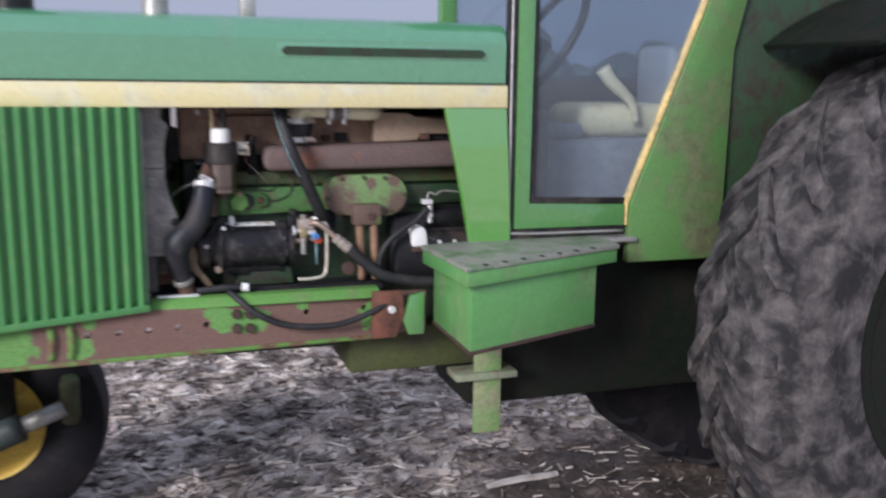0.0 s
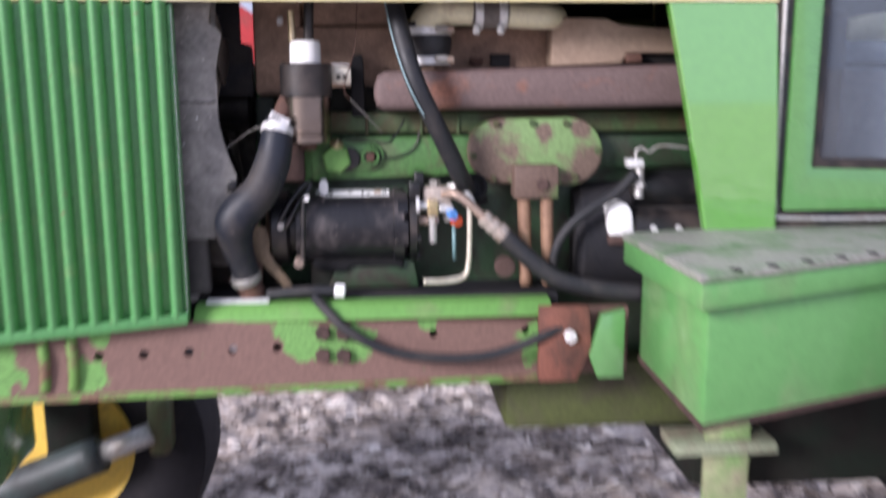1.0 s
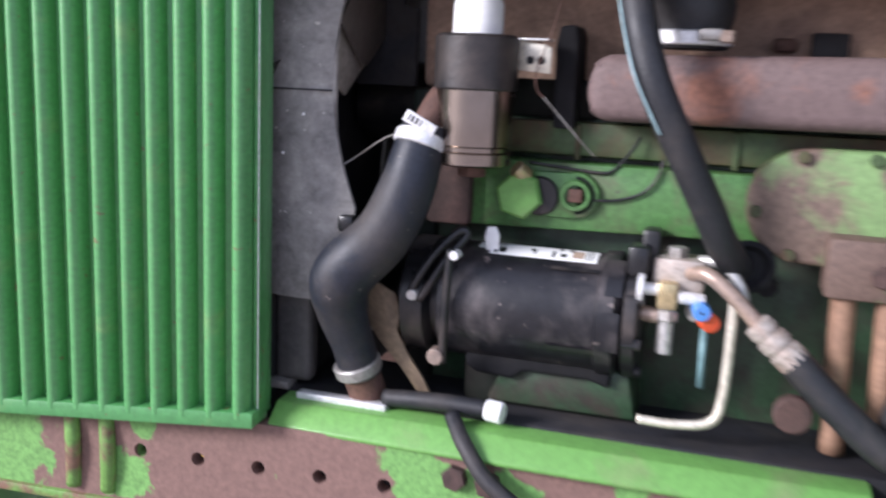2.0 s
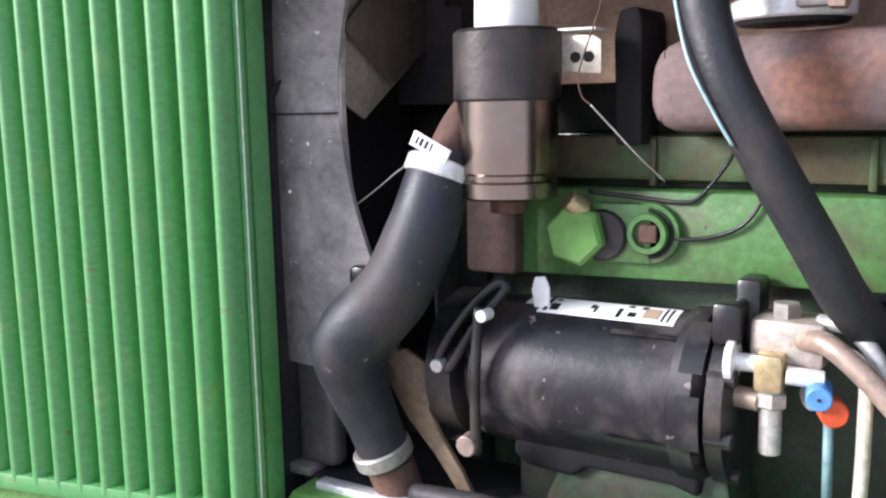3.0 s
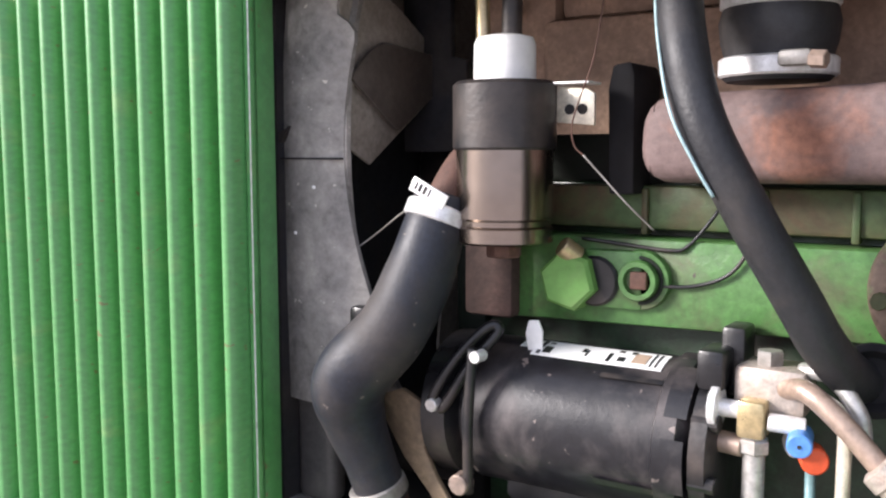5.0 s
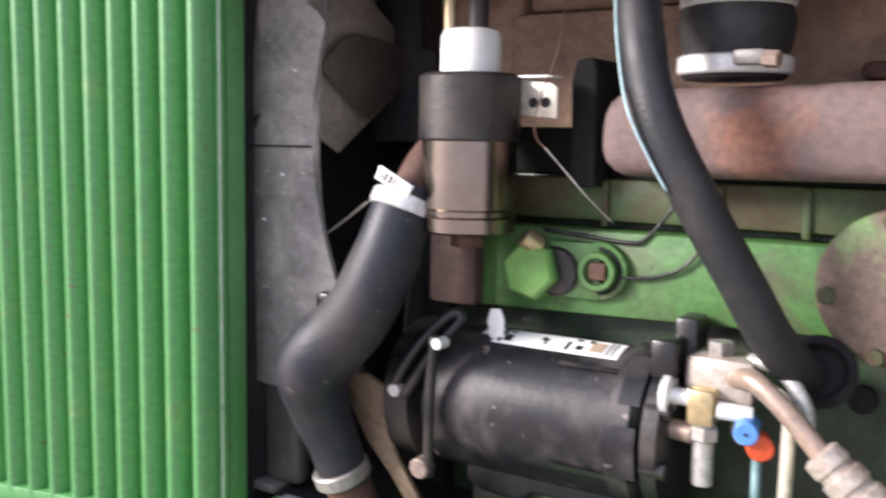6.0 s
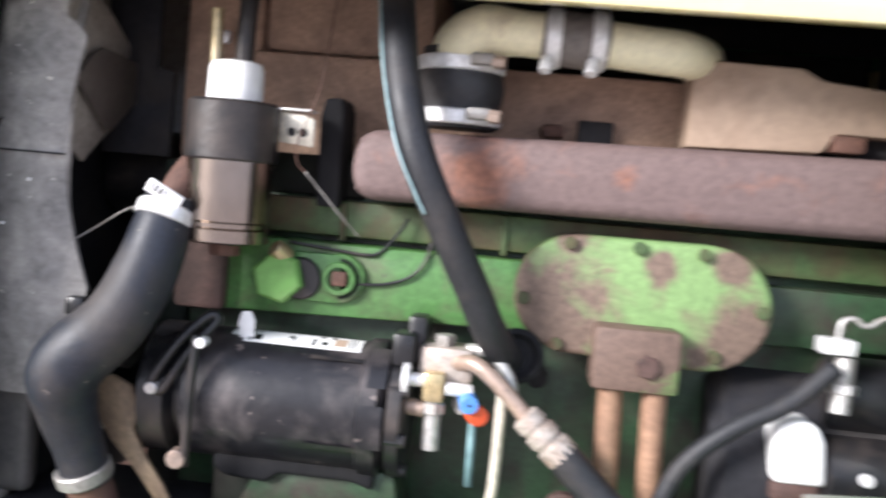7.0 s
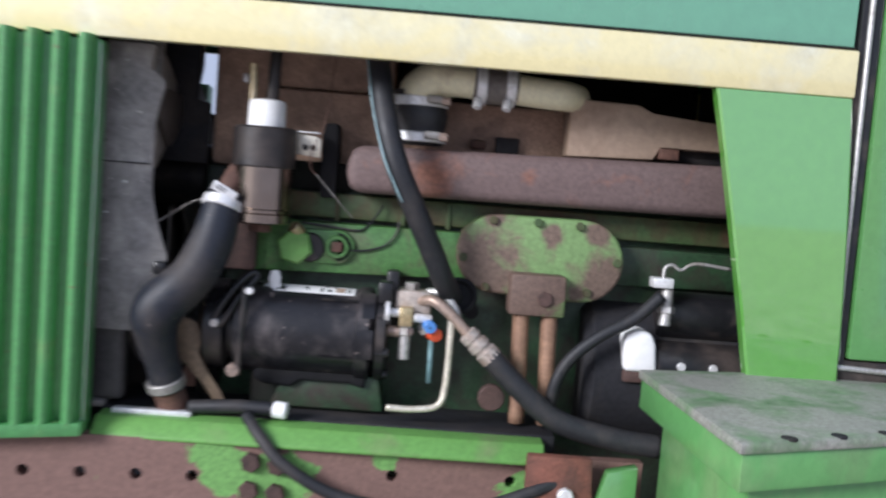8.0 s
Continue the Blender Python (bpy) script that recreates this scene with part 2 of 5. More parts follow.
def patched(name, paint, rust, centres, spread=0.6, rough=0.6, cut=0.5, edge=0.04):
    """Paint with rust blotches: random small ones everywhere and large ones round the given spots (x, z, radius)."""
    m, n, l, b = nodes_of(name)
    co = n.new("ShaderNodeTexCoord").outputs["Object"]
    big = noise_node(n, l, 26.0, 6, 0.62, co, 0.5)
    small = noise_node(n, l, 150, 5, 0.65, co)
    flat = n.new("ShaderNodeVectorMath")
    flat.operation = "MULTIPLY"
    flat.inputs[1].default_value = (1, 0, 1)
    l.new(co, flat.inputs[0])
    total = None
    for x, z, r in centres:
        d = n.new("ShaderNodeVectorMath")
        d.operation = "DISTANCE"
        d.inputs[1].default_value = (x, 0, z)
        l.new(flat.outputs[0], d.inputs[0])
        near = n.new("ShaderNodeMapRange")
        near.inputs["From Min"].default_value, near.inputs["From Max"].default_value = 0.0, r * 2
        near.inputs["To Min"].default_value, near.inputs["To Max"].default_value = 1.0, 0.0
        l.new(d.outputs["Value"], near.inputs["Value"])
        if total is None:
            total = near.outputs[0]
        else:
            top = n.new("ShaderNodeMath")
            top.operation = "MAXIMUM"
            l.new(total, top.inputs[0])
            l.new(near.outputs[0], top.inputs[1])
            total = top.outputs[0]
    mix = n.new("ShaderNodeMath")
    mix.operation = "MULTIPLY_ADD"
    mix.inputs[1].default_value = spread
    l.new(total, mix.inputs[0])
    l.new(big.outputs[0], mix.inputs[2])
    mask = ramp(n, l, mix.outputs[0], [(cut + spread * 0.35 - edge, (0, 0, 0)), (cut + spread * 0.35 + edge, (1, 1, 1))]).outputs[0]
    pc = ramp(n, l, small.outputs[0], [(0.3, tuple(c * 0.8 for c in paint)), (0.7, tuple(c * 1.2 for c in paint))]).outputs[0]
    rc = ramp(n, l, small.outputs[0], [(0.3, tuple(c * 0.7 for c in rust)), (0.7, tuple(c * 1.3 for c in rust))]).outputs[0]
    l.new(mixed(n, l, mask, pc, rc), b.inputs["Base Color"])
    b.inputs["Roughness"].default_value = rough
    bp = n.new("ShaderNodeBump")
    bp.inputs["Strength"].default_value, bp.inputs["Distance"].default_value = 0.35, 0.002
    l.new(small.outputs[0], bp.inputs["Height"])
    l.new(bp.outputs[0], b.inputs["Normal"])
    return m


RAIL = patched("rusted_rail", (0.2, 0.118, 0.097), (0.16, 0.35, 0.095), [(-0.55, 0.96, 0.13), (-0.34, 0.96, 0.06), (-0.17, 0.938, 0.024), (-0.145, 1.003, 0.014), (0.16, 1.01, 0.02), (0.192, 0.975, 0.024), (0.232, 0.976, 0.02), (0.27, 0.972, 0.026), (0.39, 1.014, 0.014), (0.585, 0.96, 0.028)], 0.6, 0.7, 0.5, 0.025)
OVAL = patched("blotched_green_paint", (0.185, 0.3, 0.115), (0.16, 0.112, 0.085), [(0.5, 1.268, 0.046), (0.675, 1.258, 0.03), (0.515, 1.335, 0.012), (0.6, 1.318, 0.012), (0.665, 1.325, 0.014), (0.64, 1.238, 0.014)], 0.6, 0.6, 0.5, 0.12)
BLOCK = patched("half_rusted_block_paint", (0.13, 0.25, 0.075), (0.135, 0.088, 0.068), [(0.562, 1.235, 0.045), (0.598, 1.24, 0.02)], 0.6, 0.65, 0.5, 0.08)
MANIFOLD = patched("rusted_manifold_iron", (0.155, 0.108, 0.102), (0.26, 0.115, 0.075), [(0.428, 1.39, 0.026), (0.56, 1.395, 0.01)], 0.5, 0.7, 0.6, 0.16)
PIPE_RUST = surface("orange_rusted_pipe", (0.357, 0.2125, 0.136), (0.221, 0.1275, 0.085), 0.4, 0.55, 0.12, 0.2, 16, 160, 0.2)
FLANGE = surface("scuffed_green_paint", (0.14, 0.33, 0.075), (0.2, 0.26, 0.11), 0.25, 0.6, 0.1, 0, 10, 120, 0.1, 0.1, 0.12)
COWL = surface("cowl_paint", (0.12, 0.38, 0.055), (0.14, 0.37, 0.07), 0.2, 0.35, 0.1, 0, 4, 60, 0.01, 1.0, 0.05, coat_ior=2.9)
COWL.node_tree.nodes["Principled BSDF"].inputs["Coat Roughness"].default_value = 0.05


WET_RUT = (1.95, 0.55)  # middle of the churned wet mud by the rear wheels


def ground_material():
    m, n, l, b = nodes_of("mud_and_straw")
    co = n.new("ShaderNodeTexCoord").outputs["Object"]
    big = noise_node(n, l, 5.0, 4, 0.6, co, 0.6)
    mid = noise_node(n, l, 16, 6, 0.7, co, 0.8)
    fine = noise_node(n, l, 120, 5, 0.7, co)
    soil = ramp(n, l, mid.outputs[0], [(0.32, (0.045, 0.033, 0.029)), (0.46, (0.2, 0.157, 0.14)), (0.62, (0.56, 0.47, 0.42))]).outputs[0]
    chaff = ramp(n, l, fine.outputs[0], [(0.35, (0.4, 0.335, 0.305)), (0.7, (0.86, 0.76, 0.69))]).outputs[0]
    mask = ramp(n, l, big.outputs[0], [(0.4, (0, 0, 0)), (0.57, (1, 1, 1))]).outputs[0]
    dry = mixed(n, l, mask, soil, chaff)
    wet = ramp(n, l, mid.outputs[0], [(0.3, (0.02, 0.014, 0.012)), (0.52, (0.07, 0.052, 0.044)), (0.7, (0.2, 0.16, 0.14))]).outputs[0]
    rut = n.new("ShaderNodeVectorMath")
    rut.operation = "DISTANCE"
    rut.inputs[1].default_value = (*WET_RUT, 0)
    l.new(co, rut.inputs[0])
    reach = n.new("ShaderNodeMath")
    reach.operation = "MULTIPLY_ADD"
    reach.inputs[1].default_value = -0.9
    l.new(big.outputs[0], reach.inputs[0])
    l.new(rut.outputs["Value"], reach.inputs[2])
    soaked = ramp(n, l, reach.outputs[0], [(0.25, (1, 1, 1)), (0.45, (0, 0, 0))]).outputs[0]
    l.new(mixed(n, l, soaked, dry, wet), b.inputs["Base Color"])
    b.inputs["Roughness"].default_value = 0.85
    bp = n.new("ShaderNodeBump")
    bp.inputs["Strength"].default_value, bp.inputs["Distance"].default_value = 0.8, 0.02
    l.new(mid.outputs[0], bp.inputs["Height"])
    l.new(bp.outputs[0], b.inputs["Normal"])
    return m


MUD = ground_material()


def straw_material():
    m, n, l, b = nodes_of("straw")
    geo = n.new("ShaderNodeNewGeometry")
    co = n.new("ShaderNodeTexCoord").outputs["Object"]
    patch = noise_node(n, l, 5.0, 4, 0.6, co, 0.6)
    r = ramp(n, l, geo.outputs["Random Per Island"], [(0.0, (0.11, 0.087, 0.076)), (0.38, (0.54, 0.455, 0.405)), (0.8, (0.8, 0.7, 0.63)), (1.0, (0.93, 0.86, 0.78))])
    dark = ramp(n, l, geo.outputs["Random Per Island"], [(0.0, (0.053, 0.040, 0.035)), (0.8, (0.159, 0.125, 0.108)), (1.0, (0.445, 0.370, 0.306))])
    mask = ramp(n, l, patch.outputs[0], [(0.4, (0, 0, 0)), (0.57, (1, 1, 1))])
    l.new(mixed(n, l, mask.outputs[0], dark.outputs[0], r.outputs[0]), b.inputs["Base Color"])
    b.inputs["Roughness"].default_value = 0.7
    return m


STRAW = straw_material()


# ---- mesh helpers ----
def box(x0, x1, y0, y1, z0, z1, bevel=0.0, seg=2):
    bm = bmesh.new()
    bmesh.ops.create_cube(bm, size=1)
    for v in bm.verts:
        v.co = Vector((x0 + (v.co.x + 0.5) * (x1 - x0), y0 + (v.co.y + 0.5) * (y1 - y0), z0 + (v.co.z + 0.5) * (z1 - z0)))
    if bevel:
        bmesh.ops.bevel(bm, geom=bm.edges[:], offset=bevel, segments=seg, affect="EDGES", profile=0.5)
    return bm


def prism(poly, a, b, axis="y", bevel=0.0, seg=2):
    """A polygon, given in the two other axes, drawn out along axis from a to b."""
    bm = bmesh.new()
    put = {"y": lambda p, d: (p[0], d, p[1]), "x": lambda p, d: (d, p[0], p[1]), "z": lambda p, d: (p[0], p[1], d)}[axis]
    lo = [bm.verts.new(put(p, a)) for p in poly]
    hi = [bm.verts.new(put(p, b)) for p in poly]
    bm.faces.new(lo)
    bm.faces.new(hi[::-1])
    for i in range(len(poly)):
        j = (i + 1) % len(poly)
        bm.faces.new((lo[j], lo[i], hi[i], hi[j]))
    bmesh.ops.recalc_face_normals(bm, faces=bm.faces[:])
    if bevel:
        bmesh.ops.bevel(bm, geom=bm.edges[:], offset=bevel, segments=seg, affect="EDGES", profile=0.5)
    return bm


def spline(pts, steps=8):
    """Points along a smooth curve through pts."""
    p = [Vector(q) for q in pts]
    if len(p) < 3:
        return p
    p = [2 * p[0] - p[1]] + p + [2 * p[-1] - p[-2]]
    out = []
    for i in range(1, len(p) - 2):
        for k in range(steps):
            t = k / steps
            a, b, c, d = p[i - 1:i + 3]
            out.append(0.5 * (2 * b + (c - a) * t + (2 * a - 5 * b + 4 * c - d) * t * t + (3 * b - a - 3 * c + d) * t ** 3))
    return out + [p[-2]]


def tube(pts, r, seg=14, steps=8, smooth=True, bm=None):
    """A round bar along a curve; r a number or a function of 0..1."""
    bm = bm or bmesh.new()
    path = spline(pts, steps) if smooth else [Vector(q) for q in pts]
    n = len(path)
    rings = []
    up = None
    for i, c in enumerate(path):
        d = (path[min(i + 1, n - 1)] - path[max(i - 1, 0)]).normalized()
        if up is None:
            up = d.orthogonal().normalized()
        up = (up - d * up.dot(d)).normalized()
        side = d.cross(up)
        rad = r(i / (n - 1)) if callable(r) else r
        rings.append([bm.verts.new(c + rad * (math.cos(a) * up + math.sin(a) * side)) for a in (2 * math.pi * k / seg for k in range(seg))])
    for a, b in zip(rings, rings[1:]):
        for k in range(seg):
            bm.faces.new((a[k], a[(k + 1) % seg], b[(k + 1) % seg], b[k]))
    bm.faces.new(rings[0][::-1])
    bm.faces.new(rings[-1])
    return bm


def lathe(origin, axis, profile, seg=28, bm=None):
    """Turns a profile of (distance along axis, radius) round the axis."""
    bm = bm or bmesh.new()
    d = Vector(axis).normalized()
    up = d.orthogonal().normalized()
    side = d.cross(up)
    rings = []
    for along, rad in profile:
        c = Vector(origin) + d * along
        rings.append([bm.verts.new(c + max(rad, 1e-4) * (math.cos(a) * up + math.sin(a) * side)) for a in (2 * math.pi * k / seg for k in range(seg))])
    for a, b in zip(rings, rings[1:]):
        for k in range(seg):
            bm.faces.new((a[k], a[(k + 1) % seg], b[(k + 1) % seg], b[k]))
    bm.faces.new(rings[0][::-1])
    bm.faces.new(rings[-1])
    bmesh.ops.recalc_face_normals(bm, faces=bm.faces[:])
    return bm


def cyl(p0, p1, r, seg=20, edge=0.0):
    p0, p1 = Vector(p0), Vector(p1)
    n = (p1 - p0).length
    e = edge or min(r, n) * 0.12
    return lathe(p0, p1 - p0, [(0, r - e), (e, r), (n - e, r), (n, r - e)], seg)


def hexnut(p0, p1, r):
    return cyl(p0, p1, r, 6)


def to_mesh(name, bm, material, sharp=35):
    for f in bm.faces:
        f.smooth = sharp > 0
    for e in bm.edges:
        if len(e.link_faces) == 2 and e.calc_face_angle(0) > radians(sharp):
            e.smooth = False
    me = bpy.data.meshes.new(name)
    bm.to_mesh(me)
    bm.free()
    me.materials.append(material)
    return me


def thing(name, place, label, category, **more):
    ob = new(name)
    ob.location = place
    ob.empty_display_size = 0.2
    return tagged(ob, label, category, **more)


def part(name, bm, material, parent, label="", sharp=35):
    """Links a bmesh, built in world coordinates, as one mesh under a thing or a part."""
    ob = new(name, to_mesh(name, bm, material, sharp))
    ob.parent = parent
    if parent.type == "EMPTY":
        ob.matrix_parent_inverse = Matrix.Translation(parent.location).inverted()
    if label:
        tagged(ob, label)
    return ob


def piece(name, mesh, parent, m):
    """One of many alike pieces on a shared mesh, placed by m within its part."""
    ob = new(name, mesh)
    ob.parent = parent
    ob.matrix_basis = m
    return ob


def holed_plate(x0, x1, z0, z1, y, depth, holes, r, seg=16):
    """An upright plate whose face has round holes sunk into it."""
    bm = bmesh.new()
    cuts = sorted(holes)
    half = (z1 - z0) / 2
    zc = (z0 + z1) / 2
    xs = [x0]
    for hx, hz in cuts:
        xs += [hx - r * 1.8, hx + r * 1.8]
    xs.append(x1)

    def quad(a, b, c, d):
        bm.faces.new([bm.verts.new(v) for v in (a, b, c, d)])

    for i in range(0, len(xs) - 1, 2):
        quad((xs[i], y, z0), (xs[i + 1], y, z0), (xs[i + 1], y, z1), (xs[i], y, z1))
    for hx, hz in cuts:
        a, b = hx - r * 1.8, hx + r * 1.8
        lo, hi = hz - r * 1.8, hz + r * 1.8
        quad((a, y, z0), (b, y, z0), (b, y, lo), (a, y, lo))
        quad((a, y, hi), (b, y, hi), (b, y, z1), (a, y, z1))
        inner, outer, back = [], [], []
        for k in range(seg):
            t = 2 * math.pi * (k + 0.5) / seg
            c, s = math.cos(t), math.sin(t)
            f = r * 1.8 / max(abs(c), abs(s))
            inner.append(bm.verts.new((hx + r * c, y, hz + r * s)))
            back.append(bm.verts.new((hx + r * c, y + depth, hz + r * s)))
            outer.append(bm.verts.new((hx + f * c, y, hz + f * s)))
        for k in range(seg):
            j = (k + 1) % seg
            bm.faces.new((outer[k], outer[j], inner[j], inner[k]))
            bm.faces.new((inner[k], inner[j], back[j], back[k]))
        for sx, sz, t in ((1, 1, 45), (-1, 1, 135), (-1, -1, 225), (1, -1, 315)):
            k = int(t / 360 * seg - 0.5) % seg
            corner = bm.verts.new((hx + sx * r * 1.8, y, hz + sz * r * 1.8))
            bm.faces.new((outer[k], corner, outer[(k + 1) % seg]))
    yb = y + depth
    quad((x0, y, z0), (x0, yb, z0), (x0, yb, z1), (x0, y, z1))
    quad((x1, y, z0), (x1, yb, z0), (x1, yb, z1), (x1, y, z1))
    quad((x0, y, z0), (x1, y, z0), (x1, yb, z0), (x0, yb, z0))
    quad((x0, y, z1), (x1, y, z1), (x1, yb, z1), (x0, yb, z1))
    bmesh.ops.remove_doubles(bm, verts=bm.verts[:], dist=1e-5)
    bmesh.ops.recalc_face_normals(bm, faces=bm.faces[:])
    return bm


# ---- ground ----
def ground_height(x, y):
    """Trampled, clumpy mud near the tractor, level further off."""
    far = max(abs(x - 0.8) - 3, abs(y - 1.2) - 3, 0)
    fade = max(0, 1 - far / 3)
    if fade == 0:
        return -0.02
    rough = 0.03 * noise.fractal((x * 1.1, y * 1.1, 0), 1, 2, 3) + 0.03 * noise.fractal((x * 5, y * 5, 3), 1, 2, 4)
    clod = 0.035 * max(0, noise.noise((x * 9, y * 9, 7)) - 0.05)
    return fade * (rough + clod) - 0.02


def build_ground():
    def axis(a, b, step):
        n = int((b - a) / step)
        return [-2500, -400, -80, -30, -12] + [a + step * i for i in range(n + 1)] + [12, 30, 80, 400, 2500]
    xs, ys = axis(-2.6, 4.6, 0.032), axis(-2.0, 5.0, 0.032)
    verts = [(x, y, ground_height(x, y)) for x in xs for y in ys]
    k = len(ys)
    faces = [(i * k + j, (i + 1) * k + j, (i + 1) * k + j + 1, i * k + j + 1) for i in range(len(xs) - 1) for j in range(k - 1)]
    me = bpy.data.meshes.new("ground")
    me.from_pydata(verts, [], faces)
    me.polygons.foreach_set("use_smooth", [True] * len(faces))
    me.materials.append(MUD)
    tagged(new("ground", me), "muddy farmyard ground of brown soil and trampled straw", "ground", kind="structure")


build_ground()


def build_straw():
    rng = random.Random(4)
    verts, faces = [], []
    for n in range(16000):
        x, y = rng.uniform(-1.5, 3.2), rng.uniform(-0.5, 4.2)
        flake = n % 2 == 0
        wet = math.hypot(x - WET_RUT[0], y - WET_RUT[1]) < 0.85
        if wet and n % 3:
            continue
        a = rng.gauss(0.15, 0.7)
        length, w = (rng.uniform(0.02, 0.11), rng.uniform(0.006, 0.024)) if flake else (rng.uniform(0.04, 0.2), rng.uniform(0.002, 0.005))
        if wet:
            length, w = length * 0.6, w * 0.45
        z = ground_height(x, y) + rng.uniform(0.002, 0.016) - 0.006 * wet
        d = Vector((math.cos(a), math.sin(a), rng.uniform(-0.2, 0.2))) * length / 2
        s = Vector((-math.sin(a), math.cos(a), rng.uniform(-0.5, 0.5))) * w
        c = Vector((x, y, z))
        u = Vector((0, 0, 0.0025 + w * 0.2))
        k = len(verts)
        verts += [c - d - s, c - d * 0.8 + s, c - d + u, c + d * 0.85 - s, c + d + s, c + d + u]
        faces += [(k, k + 3, k + 5, k + 2), (k + 1, k + 2, k + 5, k + 4), (k, k + 1, k + 4, k + 3), (k, k + 2, k + 1), (k + 3, k + 4, k + 5)]
    me = bpy.data.meshes.new("straw")
    me.from_pydata(verts, [], faces)
    me.materials.append(STRAW)
    tagged(new("straw", me), "pale broken straw and husks strewn over the mud", "straw", kind="stuff")


build_straw()


def build_board():
    """A short weathered piece of lath trodden into the mud."""
    bm = bmesh.new()
    rows = []
    for k in range(9):
        u = k / 8
        x, y = 1.25 + 0.32 * u, 0.85 + 0.03 * u + 0.004 * math.sin(5 * u)
        z = ground_height(x, y) * 0.3 + 0.012
        w = 0.017 - 0.006 * abs(2 * u - 1) ** 3
        rows.append([bm.verts.new(p) for p in ((x, y - w, z), (x, y + w, z), (x, y + w, z + 0.012), (x, y - w, z + 0.012))])
    for a, b in zip(rows, rows[1:]):
        for i in range(4):
            bm.faces.new((a[i], a[(i + 1) % 4], b[(i + 1) % 4], b[i]))
    bm.faces.new(rows[0]), bm.faces.new(rows[-1][::-1])
    bmesh.ops.recalc_face_normals(bm, faces=bm.faces[:])
    wood = surface("bleached_wood", (0.66, 0.6, 0.55), (0.4, 0.34, 0.3), 0.4, 0.7, 0.1, 0, 20, 200, 0.3)
    tagged(new("lath", to_mesh("lath", bm, wood)), "bleached piece of wooden lath lying on the mud", "wood")


build_board()


def build_far_trees():
    """A low line of hazy trees beyond the fields."""
    rng = random.Random(9)
    bm = bmesh.new()
    for k in range(260):
        a = radians(rng.uniform(20, 160))
        d = rng.uniform(90, 120)
        r = rng.uniform(1.5, 3.5)
        m = Matrix.Translation((d * math.cos(a), d * math.sin(a), r * rng.uniform(0.4, 1.3))) @ Matrix.Diagonal((r, r, r * rng.uniform(0.8, 1.3), 1))
        made = bmesh.ops.create_icosphere(bm, subdivisions=2, radius=1, matrix=m)
        for v in made["verts"]:
            v.co += 0.35 * r * noise.noise_vector(v.co * 0.7)
    tagged(new("far_trees", to_mesh("far_trees", bm, surface("far_foliage", (0.06, 0.085, 0.07), (0.09, 0.1, 0.09), 0.4, 0.9, 0.05, 0, 0.5, 3, 0.0))), "hazy dark line of trees beyond the field", "trees", kind="stuff")


build_far_trees()


def build_trailer():
    """A red farm trailer standing far beyond the tractor."""
    red = surface("red_trailer_paint", (0.42, 0.03, 0.03), (0.25, 0.05, 0.04), 0.3, 0.45, 0.1, 0, 2, 20, 0.05, 0.3)
    t = thing("farm_trailer", (-2.7, 22, 0), "tall red farm trailer with raked sides standing far behind the tractor", "trailer")
    part("bed", box(-4.2, -1.2, 21, 23, 0.9, 1.1, 0.03), red, t)
    for y0 in (21, 22.9):
        part("side_board", prism([(-4.2, 1.1), (-1.2, 1.1), (-1.2, 1.8), (-3.0, 3.1), (-4.2, 3.1)], y0, y0 + 0.1, "y", 0.02), red, t)
    for x0, top in ((-4.2, 3.05), (-1.3, 1.75)):
        part("end_board", box(x0, x0 + 0.1, 21.1, 22.9, 1.1, top, 0.02), red, t)
    for x in (-3.4, -1.8):
        for y in (21.1, 22.9):
            part("wheel", lathe((x, y - 0.12, 0.42), (0, 1, 0), [(0, 0.2), (0.02, 0.4), (0.12, 0.44), (0.22, 0.4), (0.24, 0.2)], 24), TYRE_DARK, t)
    for x in (-3.4, -1.8):
        part("axle", cyl((x, 21.0, 0.42), (x, 23.0, 0.42), 0.06), OILY_SHADED, t)
        part("leg", box(x - 0.06, x + 0.06, 21.9, 22.1, 0.4, 0.92, 0.01), OILY_SHADED, t)
    part("drawbar", box(-1.2, 0.2, 21.95, 22.05, 0.85, 0.95, 0.01), OILY_SHADED, t)


build_trailer()

# ---- tractor: body ----
tractor = thing("tractor", (0.8, 0.31, 0), "old green farm tractor with its engine side panel removed", "tractor")
MID = 0.31  # the tractor's middle line

# hood
HOOD_END = 0.952


def hood_section(y0=0.0, zt=1.77):
    """Half of the hood's outline, from the lower lip to the crown, in y and z."""
    pts = [(0.012, 1.586), (0.010, 1.70)]
    for k in range(7):
        a = math.pi / 2 * k / 6
        pts.append((0.012 + 0.07 * (1 - math.cos(a)), 1.70 + 0.055 * math.sin(a)))
    pts += [(0.18, 1.765), (MID, 1.77)]
    return pts


half = hood_section()
outline = half + [(2 * MID - y, z) for y, z in half[::-1][1:]]
inner = [(y + (0.006 if y < MID else -0.006), z - (0.008 if z > 1.6 else 0)) for y, z in outline]
hood = part("hood", prism(outline + inner[::-1], -0.72, HOOD_END, "x"), GREEN_HOOD, tractor, "glossy green engine hood reflecting the sky")
far = (2 * MID - 0.014, 2 * MID + 0.004)
for x0, x1, (y0, y1) in ((-0.72, HOOD_END + 0.002, (-0.004, 0.014)), (-0.72, -0.07, far), (0.052, HOOD_END + 0.002, far)):
    part("hood_stripe", box(x0, x1, y0, y1, 1.528, 1.5885, 0.003), YELLOW, hood, "broad yellow stripe along the hood's lower edge")
part("stripe_seam", box(-0.72, HOOD_END, 0.002, 0.0125, 1.5895, 1.5935, 0.001), OILY_SHADED, hood)
